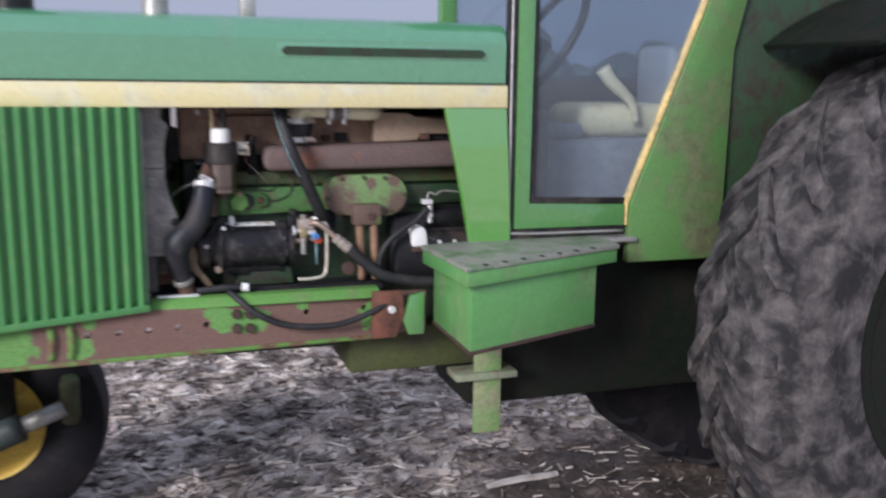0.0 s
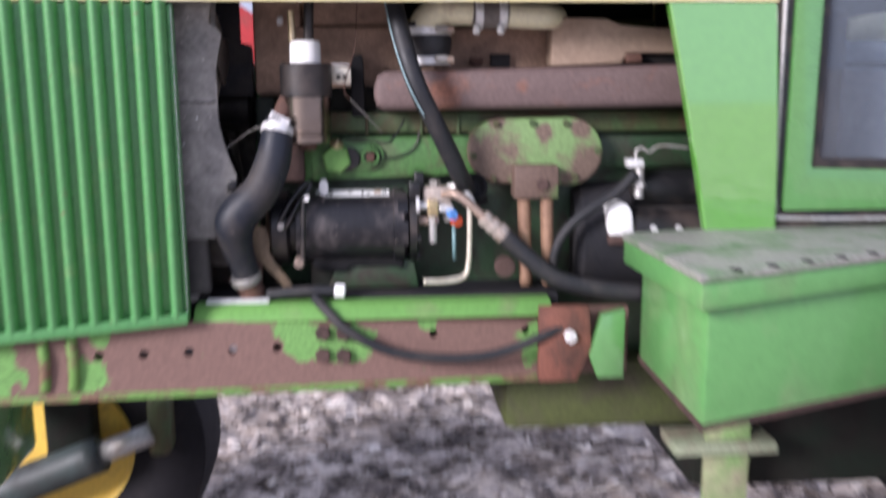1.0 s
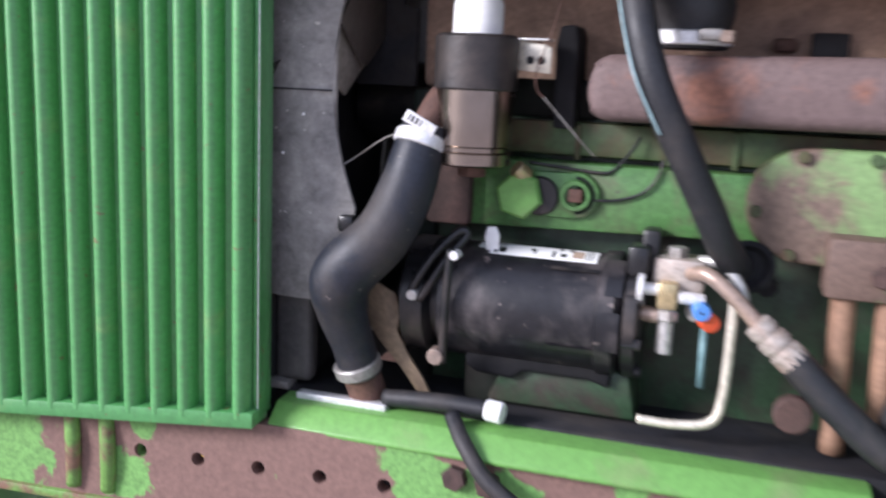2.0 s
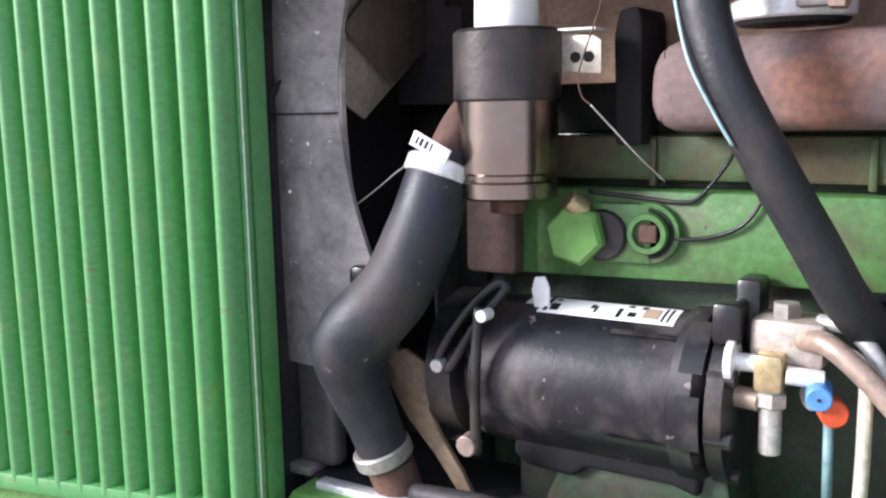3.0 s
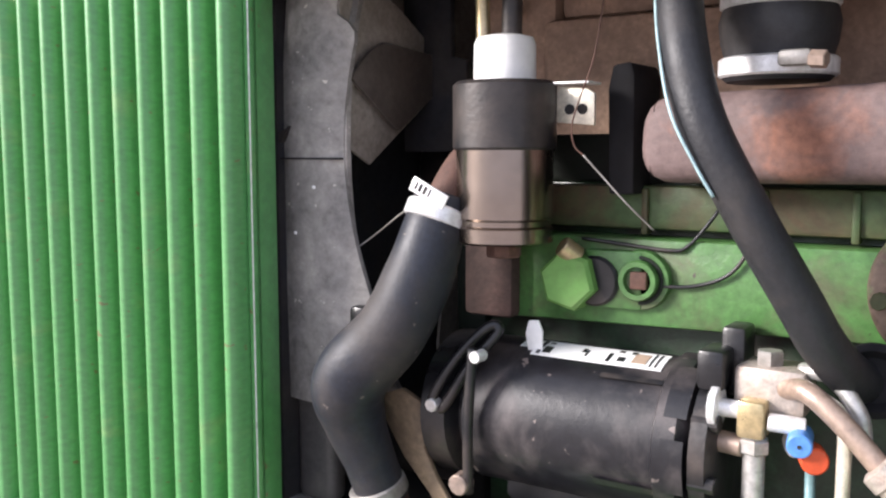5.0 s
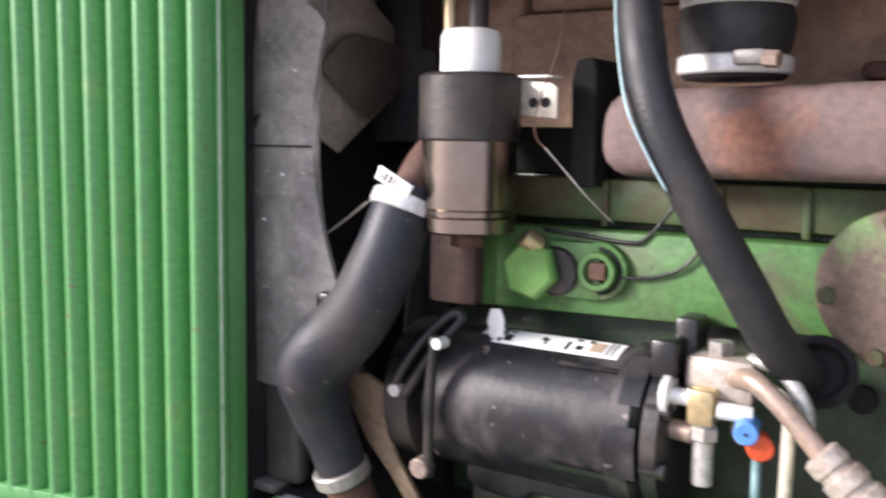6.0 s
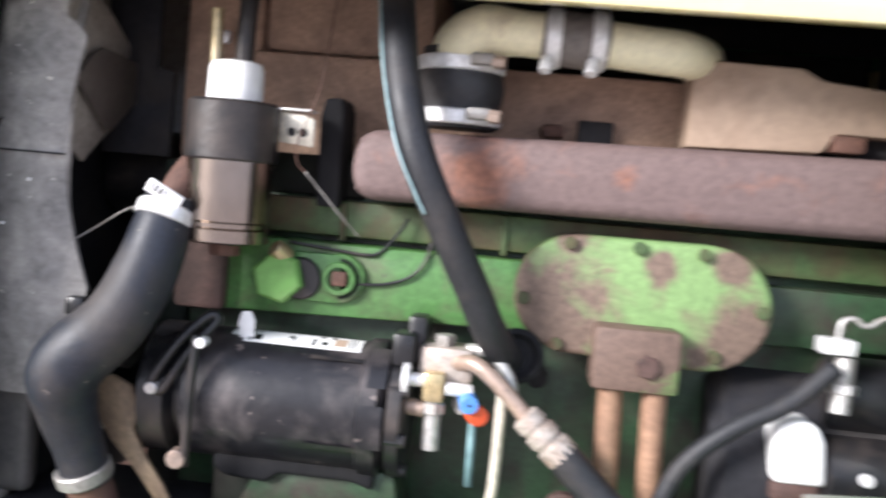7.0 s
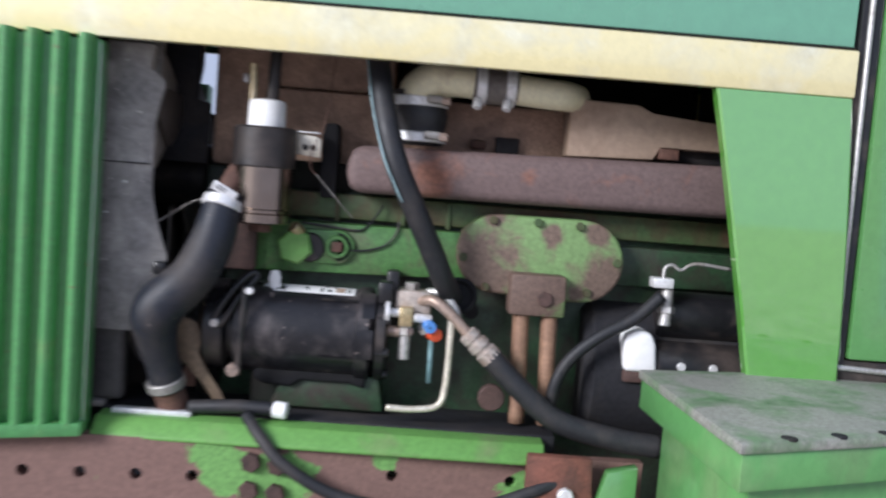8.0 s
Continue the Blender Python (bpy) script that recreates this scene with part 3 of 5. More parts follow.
# No recess here: a darker green strip paints the slot's shade.
part("vent_slot", prism([(0.345, 1.667), (0.355, 1.659), (0.88, 1.659), (0.89, 1.667), (0.89, 1.673), (0.88, 1.681), (0.355, 1.681), (0.345, 1.673)], 0.006, 0.02), GREEN_DULL, hood, "long slot on the hood side, its shade put into a darker green")
part("slot_rim", prism([(0.335, 1.69), (0.335, 1.652), (0.9, 1.652), (0.9, 1.69)], 0.009, 0.014, "y", 0.002), GREEN_HOOD, hood)
part("hood_nose", box(-0.76, -0.72, 0.02, 2 * MID - 0.02, 0.95, 1.755, 0.015), GREEN_HOOD, tractor)

# exhaust stack and air intake on the hood
part("exhaust_stack", tube([(0.05, MID, 1.75), (0.05, MID, 1.95), (0.05, MID, 2.6)], 0.035), STEEL_DULL, tractor, "grey exhaust stack above the hood")
part("air_intake", lathe((-0.3, MID, 1.75), (0, 0, 1), [(0, 0.05), (0.3, 0.05), (0.32, 0.09), (0.5, 0.09), (0.52, 0.03)]), BLACK, tractor, "dark air intake with its pre-cleaner bowl")
part("hood_bracket", box(0.27, 0.31, 0.24, 0.3, 1.76, 1.83, 0.006), STEEL_DULL, tractor)


# side grilles
def build_grille(y, out, lean):
    """A screen of upright ribs whose front end stands out a little; out is -1 on the near side and 1 on the far one."""
    m = Matrix.Translation((0, y, 0)) @ pose(0, 0, 0, 0, 0, lean)

    def foot(x):
        return 1.03 + 0.068 * x

    def slab(x0, x1, a, b, up0, up1, bevel):
        bm = prism([(x0, foot(x0) + up0), (x1, foot(x1) + up0), (x1, up1 or foot(x1) + 0.011), (x0, up1 or foot(x0) + 0.011)], min(a, b), max(a, b), "y", bevel)
        bm.transform(m)
        return bm
    g = part("side_grille", slab(-0.7, 0.0, 0, -out * 0.006, 0, 1.524, 0.001), GREEN_GRILLE, tractor, "green side screen of close upright ribs")
    pitch, n = 0.0315, 22
    prof = [(-0.0098 * math.cos(math.pi * k / 8), 0.021 * math.sin(math.pi * k / 8) ** 0.8 * out) for k in range(9)]
    rib = to_mesh("rib", prism(prof, -1, 0, "z"), GREEN_GRILLE, 60)
    for k in range(n):
        x = -0.0175 - k * pitch
        piece("rib", rib, g, m @ Matrix.Translation((x, 0, 1.529)) @ Matrix.Diagonal((1, 1, 1.529 - foot(x) - 0.004, 1)))
    part("edge_flange", slab(-0.007, 0.0, out * 0.003, -out * 0.029, 0, 1.524, 0.0015), GREEN_GRILLE, g)
    part("worn_edge", slab(-0.0017, -0.0008, out * 0.0036, out * 0.002, 0.003, 1.52, 0.0), STEEL, g, "bare metal edge where the paint is chipped")
    part("bottom_flange", slab(-0.7, 0.0, out * 0.02, -out * 0.02, -0.006, 0, 0.0015), GREEN_GRILLE, g)
    return g


build_grille(0.0, -1, 4.8)
build_grille(2 * MID, 1, -4.8)

# frame rails
HOLES = [(-0.148, 0.969), (-0.077, 0.969), (-0.005, 0.97), (0.066, 0.971), (0.138, 0.972), (0.40, 0.985), (0.56, 0.985)]
LEAN = Matrix.Translation((0.14, 0.016, 0)) @ pose(0, 0, 0, 0, 0, 3.0) @ Matrix.Translation((-0.14, -0.016, 0))
web = holed_plate(-0.75, 0.74, 0.905, 1.02, 0.012, 0.02, HOLES, 0.008)
web.transform(LEAN)
rail = part("frame_rail", web, RAIL, tractor, "rust-brown frame rail with flaking green paint", 0)
part("rail_flange", prism([(0.009, 1.016), (0.008, 1.021), (0.03, 1.04), (0.12, 1.044), (0.12, 1.021), (0.013, 1.016)], 0.004, 0.6, "x", 0.002), FLANGE, rail, "bright green top flange")
lip = prism([(0.006, 0.895), (0.006, 0.906), (0.12, 0.906), (0.12, 0.895)], -0.75, 0.60, "x", 0.002)
lip.transform(LEAN)
part("rail_lip", lip, GREEN_RUSTY, rail)
for wx, wz in ((-0.235, 0.965), (-0.19, 0.96)):
    weld = tube([(wx, 0.012, 0.915), (wx + 0.004, 0.007, wz), (wx, 0.012, 1.01)], 0.009, 8)
    weld.transform(LEAN)
    part("weld_bead", weld, GREEN_RUSTY, rail)
for bx, bz in ((0.214, 0.995), (0.249, 0.993), (0.213, 0.957), (0.248, 0.955)):
    part("flange_bolt", hexnut((bx, 0.022, bz), (bx, 0.006, bz), 0.0135), RUST_DARK, rail, "rusted hex bolt head")
far_rail = part("frame_rail", box(-0.75, 0.74, 2 * MID - 0.03, 2 * MID - 0.012, 0.905, 1.02, 0.002), RAIL, tractor)

# far side of the engine bay
part("far_side_panel", prism([(-0.03, 0.95), (-0.03, 1.44), (0.16, 1.44), (0.16, 1.54), (0.96, 1.54), (0.96, 0.95)], 2 * MID - 0.009, 2 * MID + 0.001, "y", 0.002), GREEN, tractor)
part("timing_cover", box(0.1, 0.135, 0.16, 0.48, 0.86, 1.38, 0.008), OILY_SHADED, tractor)
part("thermostat_housing", box(0.095, 0.18, 0.21, 0.36, 1.38, 1.597, 0.01), HEAD, tractor)
# Added dark plate that stands for a shaded gap behind the filter.
part("belt_guard", prism([(0.02, 1.38), (0.02, 1.597), (0.076, 1.597), (0.076, 1.472), (0.094, 1.468), (0.094, 1.38)], 0.19, 0.2, "y", 0.002), DARK, tractor)
part("water_outlet", box(0.181, 0.36, 0.215, 0.4, 1.501, 1.597, 0.008), HEAD, tractor)
# Added bright block standing for sky glimpsed through the bay.
part("lifting_eye", box(0.139, 0.15, 0.19, 0.2, 1.502, 1.516, 0.003), STEEL, tractor)
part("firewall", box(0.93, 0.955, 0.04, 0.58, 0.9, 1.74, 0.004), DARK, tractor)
# Two added dark sheets that keep skylight out and darken the bay.
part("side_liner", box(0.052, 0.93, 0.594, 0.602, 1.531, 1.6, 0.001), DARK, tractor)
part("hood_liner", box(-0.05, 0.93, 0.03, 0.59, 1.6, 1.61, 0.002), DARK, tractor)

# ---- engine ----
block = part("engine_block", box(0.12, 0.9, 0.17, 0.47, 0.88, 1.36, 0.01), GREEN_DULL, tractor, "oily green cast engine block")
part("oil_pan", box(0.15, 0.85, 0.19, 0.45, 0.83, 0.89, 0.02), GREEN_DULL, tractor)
head = part("cylinder_head", box(0.17, 0.9, 0.2, 0.45, 1.36, 1.5, 0.008), HEAD, tractor, "rust-brown cylinder head")
part("port_boss", box(0.478, 0.502, 0.186, 0.21, 1.432, 1.446, 0.005), RUST, head)
# Near-black foot stands for the shade under the head.
part("head_foot", box(0.186, 0.31, 0.166, 0.205, 1.354, 1.395, 0.004), OILY_SHADED, head, "dark foot of the cylinder head, shade put into its colour")
part("head_port", box(0.515, 0.55, 0.185, 0.21, 1.428, 1.452, 0.003), DARK, head)

cover = part("side_cover", prism([(0.165, 1.235), (0.165, 1.29), (0.185, 1.31), (0.6, 1.31), (0.6, 1.245), (0.50, 1.243)], 0.134, 0.18, "y", 0.004), GREEN_ENGINE, tractor, "green painted long side cover")
part("rear_cover", prism([(0.601, 1.248), (0.601, 1.308), (0.9, 1.306), (0.9, 1.252)], 0.152, 0.18, "y", 0.004), GREEN_DULL, tractor, "darker green rear side cover")
part("cover_ledge", box(0.19, 0.88, 0.15, 0.2, 1.316, 1.352, 0.004), GREEN_LEDGE, cover)
for lx in (0.29, 0.385, 0.45):
    part("ledge_rib", box(lx, lx + 0.006, 0.146, 0.16, 1.312, 1.35, 0.002), GREEN_LEDGE, cover)
part("hex_cap", hexnut((0.24, 0.142, 1.274), (0.24, 0.111, 1.274), 0.0255), FLANGE, cover, "large green hexagonal plug")
part("cap_neck", cyl((0.26, 0.14, 1.274), (0.26, 0.122, 1.274), 0.021), BLACK, cover)
part("boss_web", box(0.25, 0.3, 0.126, 0.14, 1.252, 1.3, 0.003), GREEN_ENGINE, cover)
boss = part("plug_boss", lathe((0.298, 0.14, 1.277), (0, -1, 0), [(0, 0.0245), (0.01, 0.0245), (0.0125, 0.0235), (0.0125, 0.0185), (0.0115, 0.0175), (0.0125, 0.0165), (0.018, 0.0165), (0.02, 0.0155), (0.02, 0.0115), (0.012, 0.011)]), GREEN_ENGINE, cover)
part("boss_rim", lathe((0.298, 0.1272, 1.277), (0, -1, 0), [(0, 0.0198), (0.001, 0.0198), (0.001, 0.0172), (0, 0.0172)]), OILY_SHADED, cover)
part("square_plug", box(0.291, 0.305, 0.1225, 0.135, 1.27, 1.284, 0.001), RUST, cover)
part("dark_block", box(0.135, 0.185, 0.12, 0.18, 1.235, 1.33, 0.006), RUST_DARK, tractor)

# exhaust manifold
man = part("exhaust_manifold", prism([(0.305, 1.371), (0.318, 1.356), (0.9, 1.36), (0.9, 1.434), (0.32, 1.422), (0.307, 1.408)], 0.095, 0.18, "y", 0.014, 3), MANIFOLD, tractor, "long rusty exhaust manifold")
part("black_bracket", prism([(0.268, 1.345), (0.266, 1.43), (0.27, 1.449), (0.286, 1.451), (0.289, 1.44), (0.29, 1.345)], 0.13, 0.19, "y", 0.003), DEEP_BLACK, tractor)
shield = part("heat_shield", prism([(0.612, 1.43), (0.612, 1.512), (0.71, 1.51), (0.73, 1.5), (0.88, 1.488), (0.88, 1.452), (0.745, 1.452), (0.735, 1.434)], 0.125, 0.18, "y", 0.004), RUST_TAN, tractor, "tan rusted turbo housing panel")
part("shield_tab", box(0.742, 0.77, 0.12, 0.15, 1.436, 1.4515, 0.002), RUST, shield)
part("shield_slot", box(0.74, 0.88, 0.15, 0.2, 1.434, 1.452, 0.002), DARK, shield)

# intake pipe
pipe = part("intake_pipe", tube([(0.398, 0.128, 1.485), (0.402, 0.118, 1.506), (0.42, 0.107, 1.519), (0.445, 0.1, 1.519), (0.50, 0.098, 1.516), (0.57, 0.1, 1.512), (0.6, 0.112, 1.512), (0.625, 0.16, 1.514)], lambda t: 0.034 - 0.013 * min(1, t * 2.2)), CREAM, tractor, "cream painted intake pipe")
part("coupler", cyl((0.472, 0.099, 1.5175), (0.532, 0.099, 1.514), 0.025), COUPLER, pipe, "brown-grey rubber coupler")
for cx in (0.482, 0.522):
    part("pipe_clamp", cyl((cx - 0.007, 0.099, 1.516), (cx + 0.007, 0.099, 1.516), 0.0275), STEEL, pipe, "bright hose clamp")
    part("clamp_bolt", cyl((cx - 0.004, 0.08, 1.496), (cx - 0.006, 0.074, 1.483), 0.006), STEEL, pipe)
coup = part("intake_coupler", lathe((0.398, 0.132, 1.43), (0, 0, 1), [(0, 0.036), (0.004, 0.04), (0.018, 0.038), (0.028, 0.041), (0.042, 0.0425), (0.052, 0.04), (0.062, 0.038), (0.074, 0.037)], 32), RUBBER, tractor, "black rubber coupler with two bright clamps")
for cz in (1.44, 1.489):
    part("band_clamp", lathe((0.398, 0.132, cz - 0.007), (0, 0, 1), [(0, 0.04), (0.0015, 0.042), (0.0125, 0.042), (0.014, 0.04)], 32), STEEL, coup, "shiny steel band clamp")
    part("clamp_screw", box(0.409, 0.431, 0.083, 0.094, cz - 0.003, cz + 0.008, 0.003), ALLOY, coup)
    part("screw_head", hexnut((0.43, 0.087, cz + 0.001), (0.441, 0.085, cz), 0.0062), COPPER, coup, "rusty hexagonal clamp screw")

# peanut-shaped cover with its rusty block and pipes
shape = []
for cx, cz, r, a0, a1 in ((0.522, 1.285, 0.056, 90, 270), (0.646, 1.283, 0.059, -90, 90)):
    for k in range(11):
        a = radians(a0 + (a1 - a0) * k / 10)
        shape.append((cx + r * math.cos(a), cz + r * math.sin(a)))
oval = part("oil_cooler_cover", prism(shape, 0.112, 0.18, "y", 0.006, 3), OVAL, tractor, "green oval cover blotched with rust")
for bx, bz in ((0.476, 1.278), (0.515, 1.333), (0.578, 1.334), (0.637, 1.333), (0.694, 1.285), (0.655, 1.24), (0.51, 1.238)):
    part("cover_bolt", cyl((bx, 0.114, bz), (bx, 0.106, bz), 0.0062, 8), GREEN_LEDGE, oval)
pb = part("pipe_block", box(0.543, 0.621, 0.08, 0.125, 1.205, 1.263, 0.005), BLOCK, tractor, "rusty block with two drain pipes")
part("block_bolt", hexnut((0.592, 0.084, 1.23), (0.592, 0.075, 1.23), 0.011), RUST_DARK, pb)
for px in (0.563, 0.603):
    part("drain_pipe", tube([(px, 0.1, 1.21), (px + 0.002, 0.1, 1.15), (px + 0.006, 0.1, 1.05)], 0.0115), PIPE_RUST, pb)

# fan shroud and fan
CY, CZ = 0.31, 1.36


def shroud_band(x0, x1, ry, rz, thick, zmin=1.02, zmax=1.585):
    """An oval hoop round the fan, cut flat above and below."""
    bm = bmesh.new()
    n, rows = 72, []
    for k in range(n):
        a = 2 * math.pi * k / n
        row = []
        for x, t in ((x0, 0), (x1, 0), (x1, thick), (x0, thick)):
            y = CY + (ry - t) * math.cos(a)
            z = min(max(1.385 + (rz - t) * math.sin(a), zmin + t), zmax - t)
            row.append(bm.verts.new((x, y, z)))
        rows.append(row)
    for k in range(n):
        a, c = rows[k], rows[(k + 1) % n]
        if 3 <= k <= 12:
            continue
        for i in range(4):
            bm.faces.new((a[i], a[(i + 1) % 4], c[(i + 1) % 4], c[i]))
    bmesh.ops.recalc_face_normals(bm, faces=bm.faces[:])
    return bm


shroud = part("fan_shroud", shroud_band(-0.027, 0.052, 0.25, 0.33, 0.006), SHROUD, tractor, "dusty black fan shroud with a cracked seam")


def shroud_plate():
    """The shroud's upright front plate: a waisted sheet, bowed a little, with the fan's opening curving away beside it."""
    bm = bmesh.new()
    rows, nz, nx = [], 48, 6
    for k in range(nz + 1):
        z = 1.15 + 0.38 * k / nz
        x0 = -0.022 + 0.45 * max(0, z - 1.39) ** 2
        x1 = min(0.05 + 1.6 * (z - 1.385) ** 2, 0.078 - 0.2 * max(0, 1.255 - z)) - 0.03 * min(1, max(0, (z - 1.476) / 0.024)) ** 2
        row = []
        for i in range(nx + 1):
            u = i / nx
            y = 0.053 + 0.006 * (2 * u - 1) ** 2 + 0.12 * max(0, 1.3 - z) ** 2 + 0.0006 * noise.noise((u * 3, z * 12, 2))
            row.append(bm.verts.new((x0 + (x1 - x0) * u, y, z)))
        rows.append(row)
    for a, b in zip(rows, rows[1:]):
        for i in range(nx):
            bm.faces.new((a[i], a[i + 1], b[i + 1], b[i]))
    made = bmesh.ops.extrude_face_region(bm, geom=bm.faces[:])
    for v in made["geom"]:
        if isinstance(v, bmesh.types.BMVert):
            v.co.y += 0.005
    bmesh.ops.recalc_face_normals(bm, faces=bm.faces[:])
    return bm


part("shroud_plate", shroud_plate(), SHROUD, shroud)
part("shroud_seam", box(-0.0205, 0.0495, 0.0522, 0.062, 1.3732, 1.3748), DARK, shroud)
part("shroud_notch", prism([(-0.0275, 1.384), (-0.0275, 1.4), (-0.02, 1.397), (-0.008, 1.403), (-0.017, 1.39)], 0.0515, 0.066), DARK, shroud)
part("seam_fleck", box(0.018, 0.0212, 0.052, 0.06, 1.347, 1.35, 0.0008), WHITE, shroud)
part("seam_fleck", box(-0.006, -0.003, 0.0535, 0.064, 1.305, 1.308, 0.0008), WHITE, shroud)
part("side_channel", prism([(0.066, 1.05), (0.066, 1.3), (0.09, 1.3), (0.09, 1.05)], -0.02, 0.026, "x", 0.009, 3), FAN_DARK, shroud, "grey upright channel beside the radiator")
part("channel_foot", box(-0.03, 0.004, 0.055, 0.08, 1.043, 1.052, 0.002), ALLOY, shroud)
part("shroud_lug", box(0.062, 0.08, 0.048, 0.07, 1.228, 1.246, 0.004), BLACK, shroud)
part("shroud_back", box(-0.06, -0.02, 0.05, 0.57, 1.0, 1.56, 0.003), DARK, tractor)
# Dark block added to give the shade behind the lower hose.
part("radiator_tank", box(-0.16, 0.0, 0.075, 0.545, 0.99, 1.165, 0.012), DARK, tractor, "lower radiator tank, shade put into its dark colour")
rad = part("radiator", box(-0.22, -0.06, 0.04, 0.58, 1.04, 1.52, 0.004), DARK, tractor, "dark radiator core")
fan = part("fan", cyl((-0.015, CY, CZ), (0.08, CY, CZ), 0.05), BLACK, tractor, "black cooling fan")
for k in range(4):
    a = radians(277 + 60 * k)
    d = Vector((0, math.cos(a), math.sin(a)))
    s = Vector((-0.2, -math.sin(a), math.cos(a))).normalized()
    bm = bmesh.new()
    c = Vector((0.014, CY, CZ))
    side = [(0.05, 0.03), (0.09, 0.06), (0.13, 0.088), (0.17, 0.105), (0.195, 0.106), (0.212, 0.092), (0.224, 0.06), (0.229, 0.02)]
    q = [c + d * r - s * w for r, w in side] + [c + d * r + s * (w + 0.006) for r, w in side[::-1]]
    nrm = d.cross(s) * 0.0015
    lo = [bm.verts.new(p - nrm) for p in q]
    hi = [bm.verts.new(p + nrm) for p in q]
    bm.faces.new(lo), bm.faces.new(hi[::-1])
    for i in range(len(q)):
        j = (i + 1) % len(q)
        bm.faces.new((lo[j], lo[i], hi[i], hi[j]))
    bmesh.ops.recalc_face_normals(bm, faces=bm.faces[:])
    part("fan_blade", bm, FAN, fan)

near = part("fan_blade", prism([(0.062, 1.388), (0.066, 1.386), (0.103, 1.368), (0.112, 1.374), (0.207, 1.435), (0.23, 1.465), (0.22, 1.476), (0.149, 1.516), (0.11, 1.53), (0.062, 1.53)], 0.041, 0.045, "x", 0.0015), FAN, fan, "broad dusty fan blade")
part("blade_stiffener", prism([(0.0665, 1.443), (0.069, 1.45), (0.092, 1.47), (0.112, 1.479), (0.14, 1.478), (0.2, 1.474), (0.214, 1.46), (0.196, 1.436), (0.137, 1.4), (0.128, 1.402)], 0.051, 0.055, "x", 0.0015), STIFFENER, near, "dark greasy stiffening plate")

# lower radiator hose
rh = part("radiator_hose", tube([(0.15, 0.066, 1.343), (0.146, 0.057, 1.316), (0.139, 0.045, 1.278), (0.119, 0.034, 1.232), (0.079, 0.029, 1.187), (0.075, 0.039, 1.148), (0.083, 0.051, 1.108), (0.09, 0.06, 1.074)], lambda t: 0.0232 + 0.006 * min(1, t / 0.3) - 0.0065 * min(1, max(0, (t - 0.6) / 0.25)) + 0.0035 * math.exp(-((t - 0.58) / 0.13) ** 2), 24), HOSE, tractor, "thick black radiator hose bent like an elbow")
part("hose_neck", tube([(0.148, 0.064, 1.335), (0.162, 0.085, 1.372), (0.182, 0.14, 1.41)], 0.0155), RUST, rh)
part("hose_clamp", cyl((0.1482, 0.0625, 1.334), (0.1455, 0.0572, 1.321), 0.0268, 26), STEEL, rh, "bright steel hose clamp")
tail = box(-0.017, 0.017, -0.0012, 0.0012, -0.006, 0.006, 0.0004)
tail.transform(pose(0.153, 0.04, 1.347, 0, 28, 8))
ctail = part("clamp_tail", tail, STEEL, rh, "stamped end of the clamp band")
for du, w in ((-0.012, 0.0016), (-0.008, 0.0024), (-0.0035, 0.0022), (0.001, 0.001)):
    mark = box(du - w / 2, du + w / 2, -0.0016, 0, -0.003, 0.0035)
    mark.transform(pose(0.153, 0.04, 1.347, 0, 28, 8))
    part("stamped_bar", mark, DARK, ctail)
part("lower_clamp", cyl((0.085, 0.0555, 1.089), (0.088, 0.0595, 1.076), 0.0262, 26), ALLOY, rh, "tan stained hose clamp")
part("hose_spigot", tube([(0.088, 0.06, 1.078), (0.094, 0.066, 1.055), (0.098, 0.07, 1.035)], 0.021), RUST, rh)

# fuel filter
FX, FY = 0.194, 0.09
flt = part("fuel_filter", lathe((FX, FY, 1.305), (0, 0, 1), [(0, 0.037), (0.002, 0.0405), (0.013, 0.0405), (0.015, 0.038), (0.019, 0.038), (0.021, 0.04), (0.078, 0.04)], 36), CAN, tractor, "fuel filter with brown can, black collar and white cap")
part("filter_collar", lathe((FX, FY, 1.381), (0, 0, 1), [(0, 0.041), (0.002, 0.0425), (0.052, 0.0425), (0.055, 0.039)], 36), BLACK, flt)
part("filter_cap", lathe((FX, FY, 1.434), (0, 0, 1), [(0, 0.0255), (0.032, 0.025), (0.037, 0.023), (0.039, 0.015)], 28), WHITE, flt, "white filter cap")
part("filter_wire", tube([(FX + 0.006, FY, 1.468), (FX + 0.007, FY, 1.51), (FX + 0.01, FY + 0.004, 1.575)], 0.0085), BLACK, flt)
part("filter_tube", cyl((FX - 0.02, FY, 1.47), (FX - 0.022, FY, 1.52), 0.006), BRASS, flt)
part("drain_nut", cyl((FX, FY, 1.307), (FX, FY, 1.293), 0.015, 8), RUST, flt)
part("filter_bracket", prism([(0.235, 1.403), (0.235, 1.432), (0.245, 1.431), (0.262, 1.429), (0.268, 1.425), (0.268, 1.4)], 0.101, 0.105, "y", 0.001), ZINC, flt, "bright bracket plate with two bolt holes")
part("bracket_lip", box(0.232, 0.266, 0.094, 0.118, 1.4325, 1.4345, 0.0006), STEEL, flt)
for hx in (0.247, 0.258):
    part("bracket_hole", cyl((hx, 0.1015, 1.413), (hx, 0.0995, 1.413), 0.0042, 10), DARK, flt)
part("filter_elbow", cyl((0.236, 0.112, 1.303), (0.246, 0.122, 1.293), 0.009), BRASS, flt)

# air-conditioning compressor
AX = (0.122, 1.157)
comp = part("compressor", lathe((0.17, *AX), (1, 0, 0), [(0, 0.06), (0.0015, 0.0625), (0.165, 0.0625), (0.167, 0.066), (0.183, 0.066), (0.187, 0.06), (0.193, 0.05)], 40), COMP, tractor, "black cylindrical air-conditioning compressor")
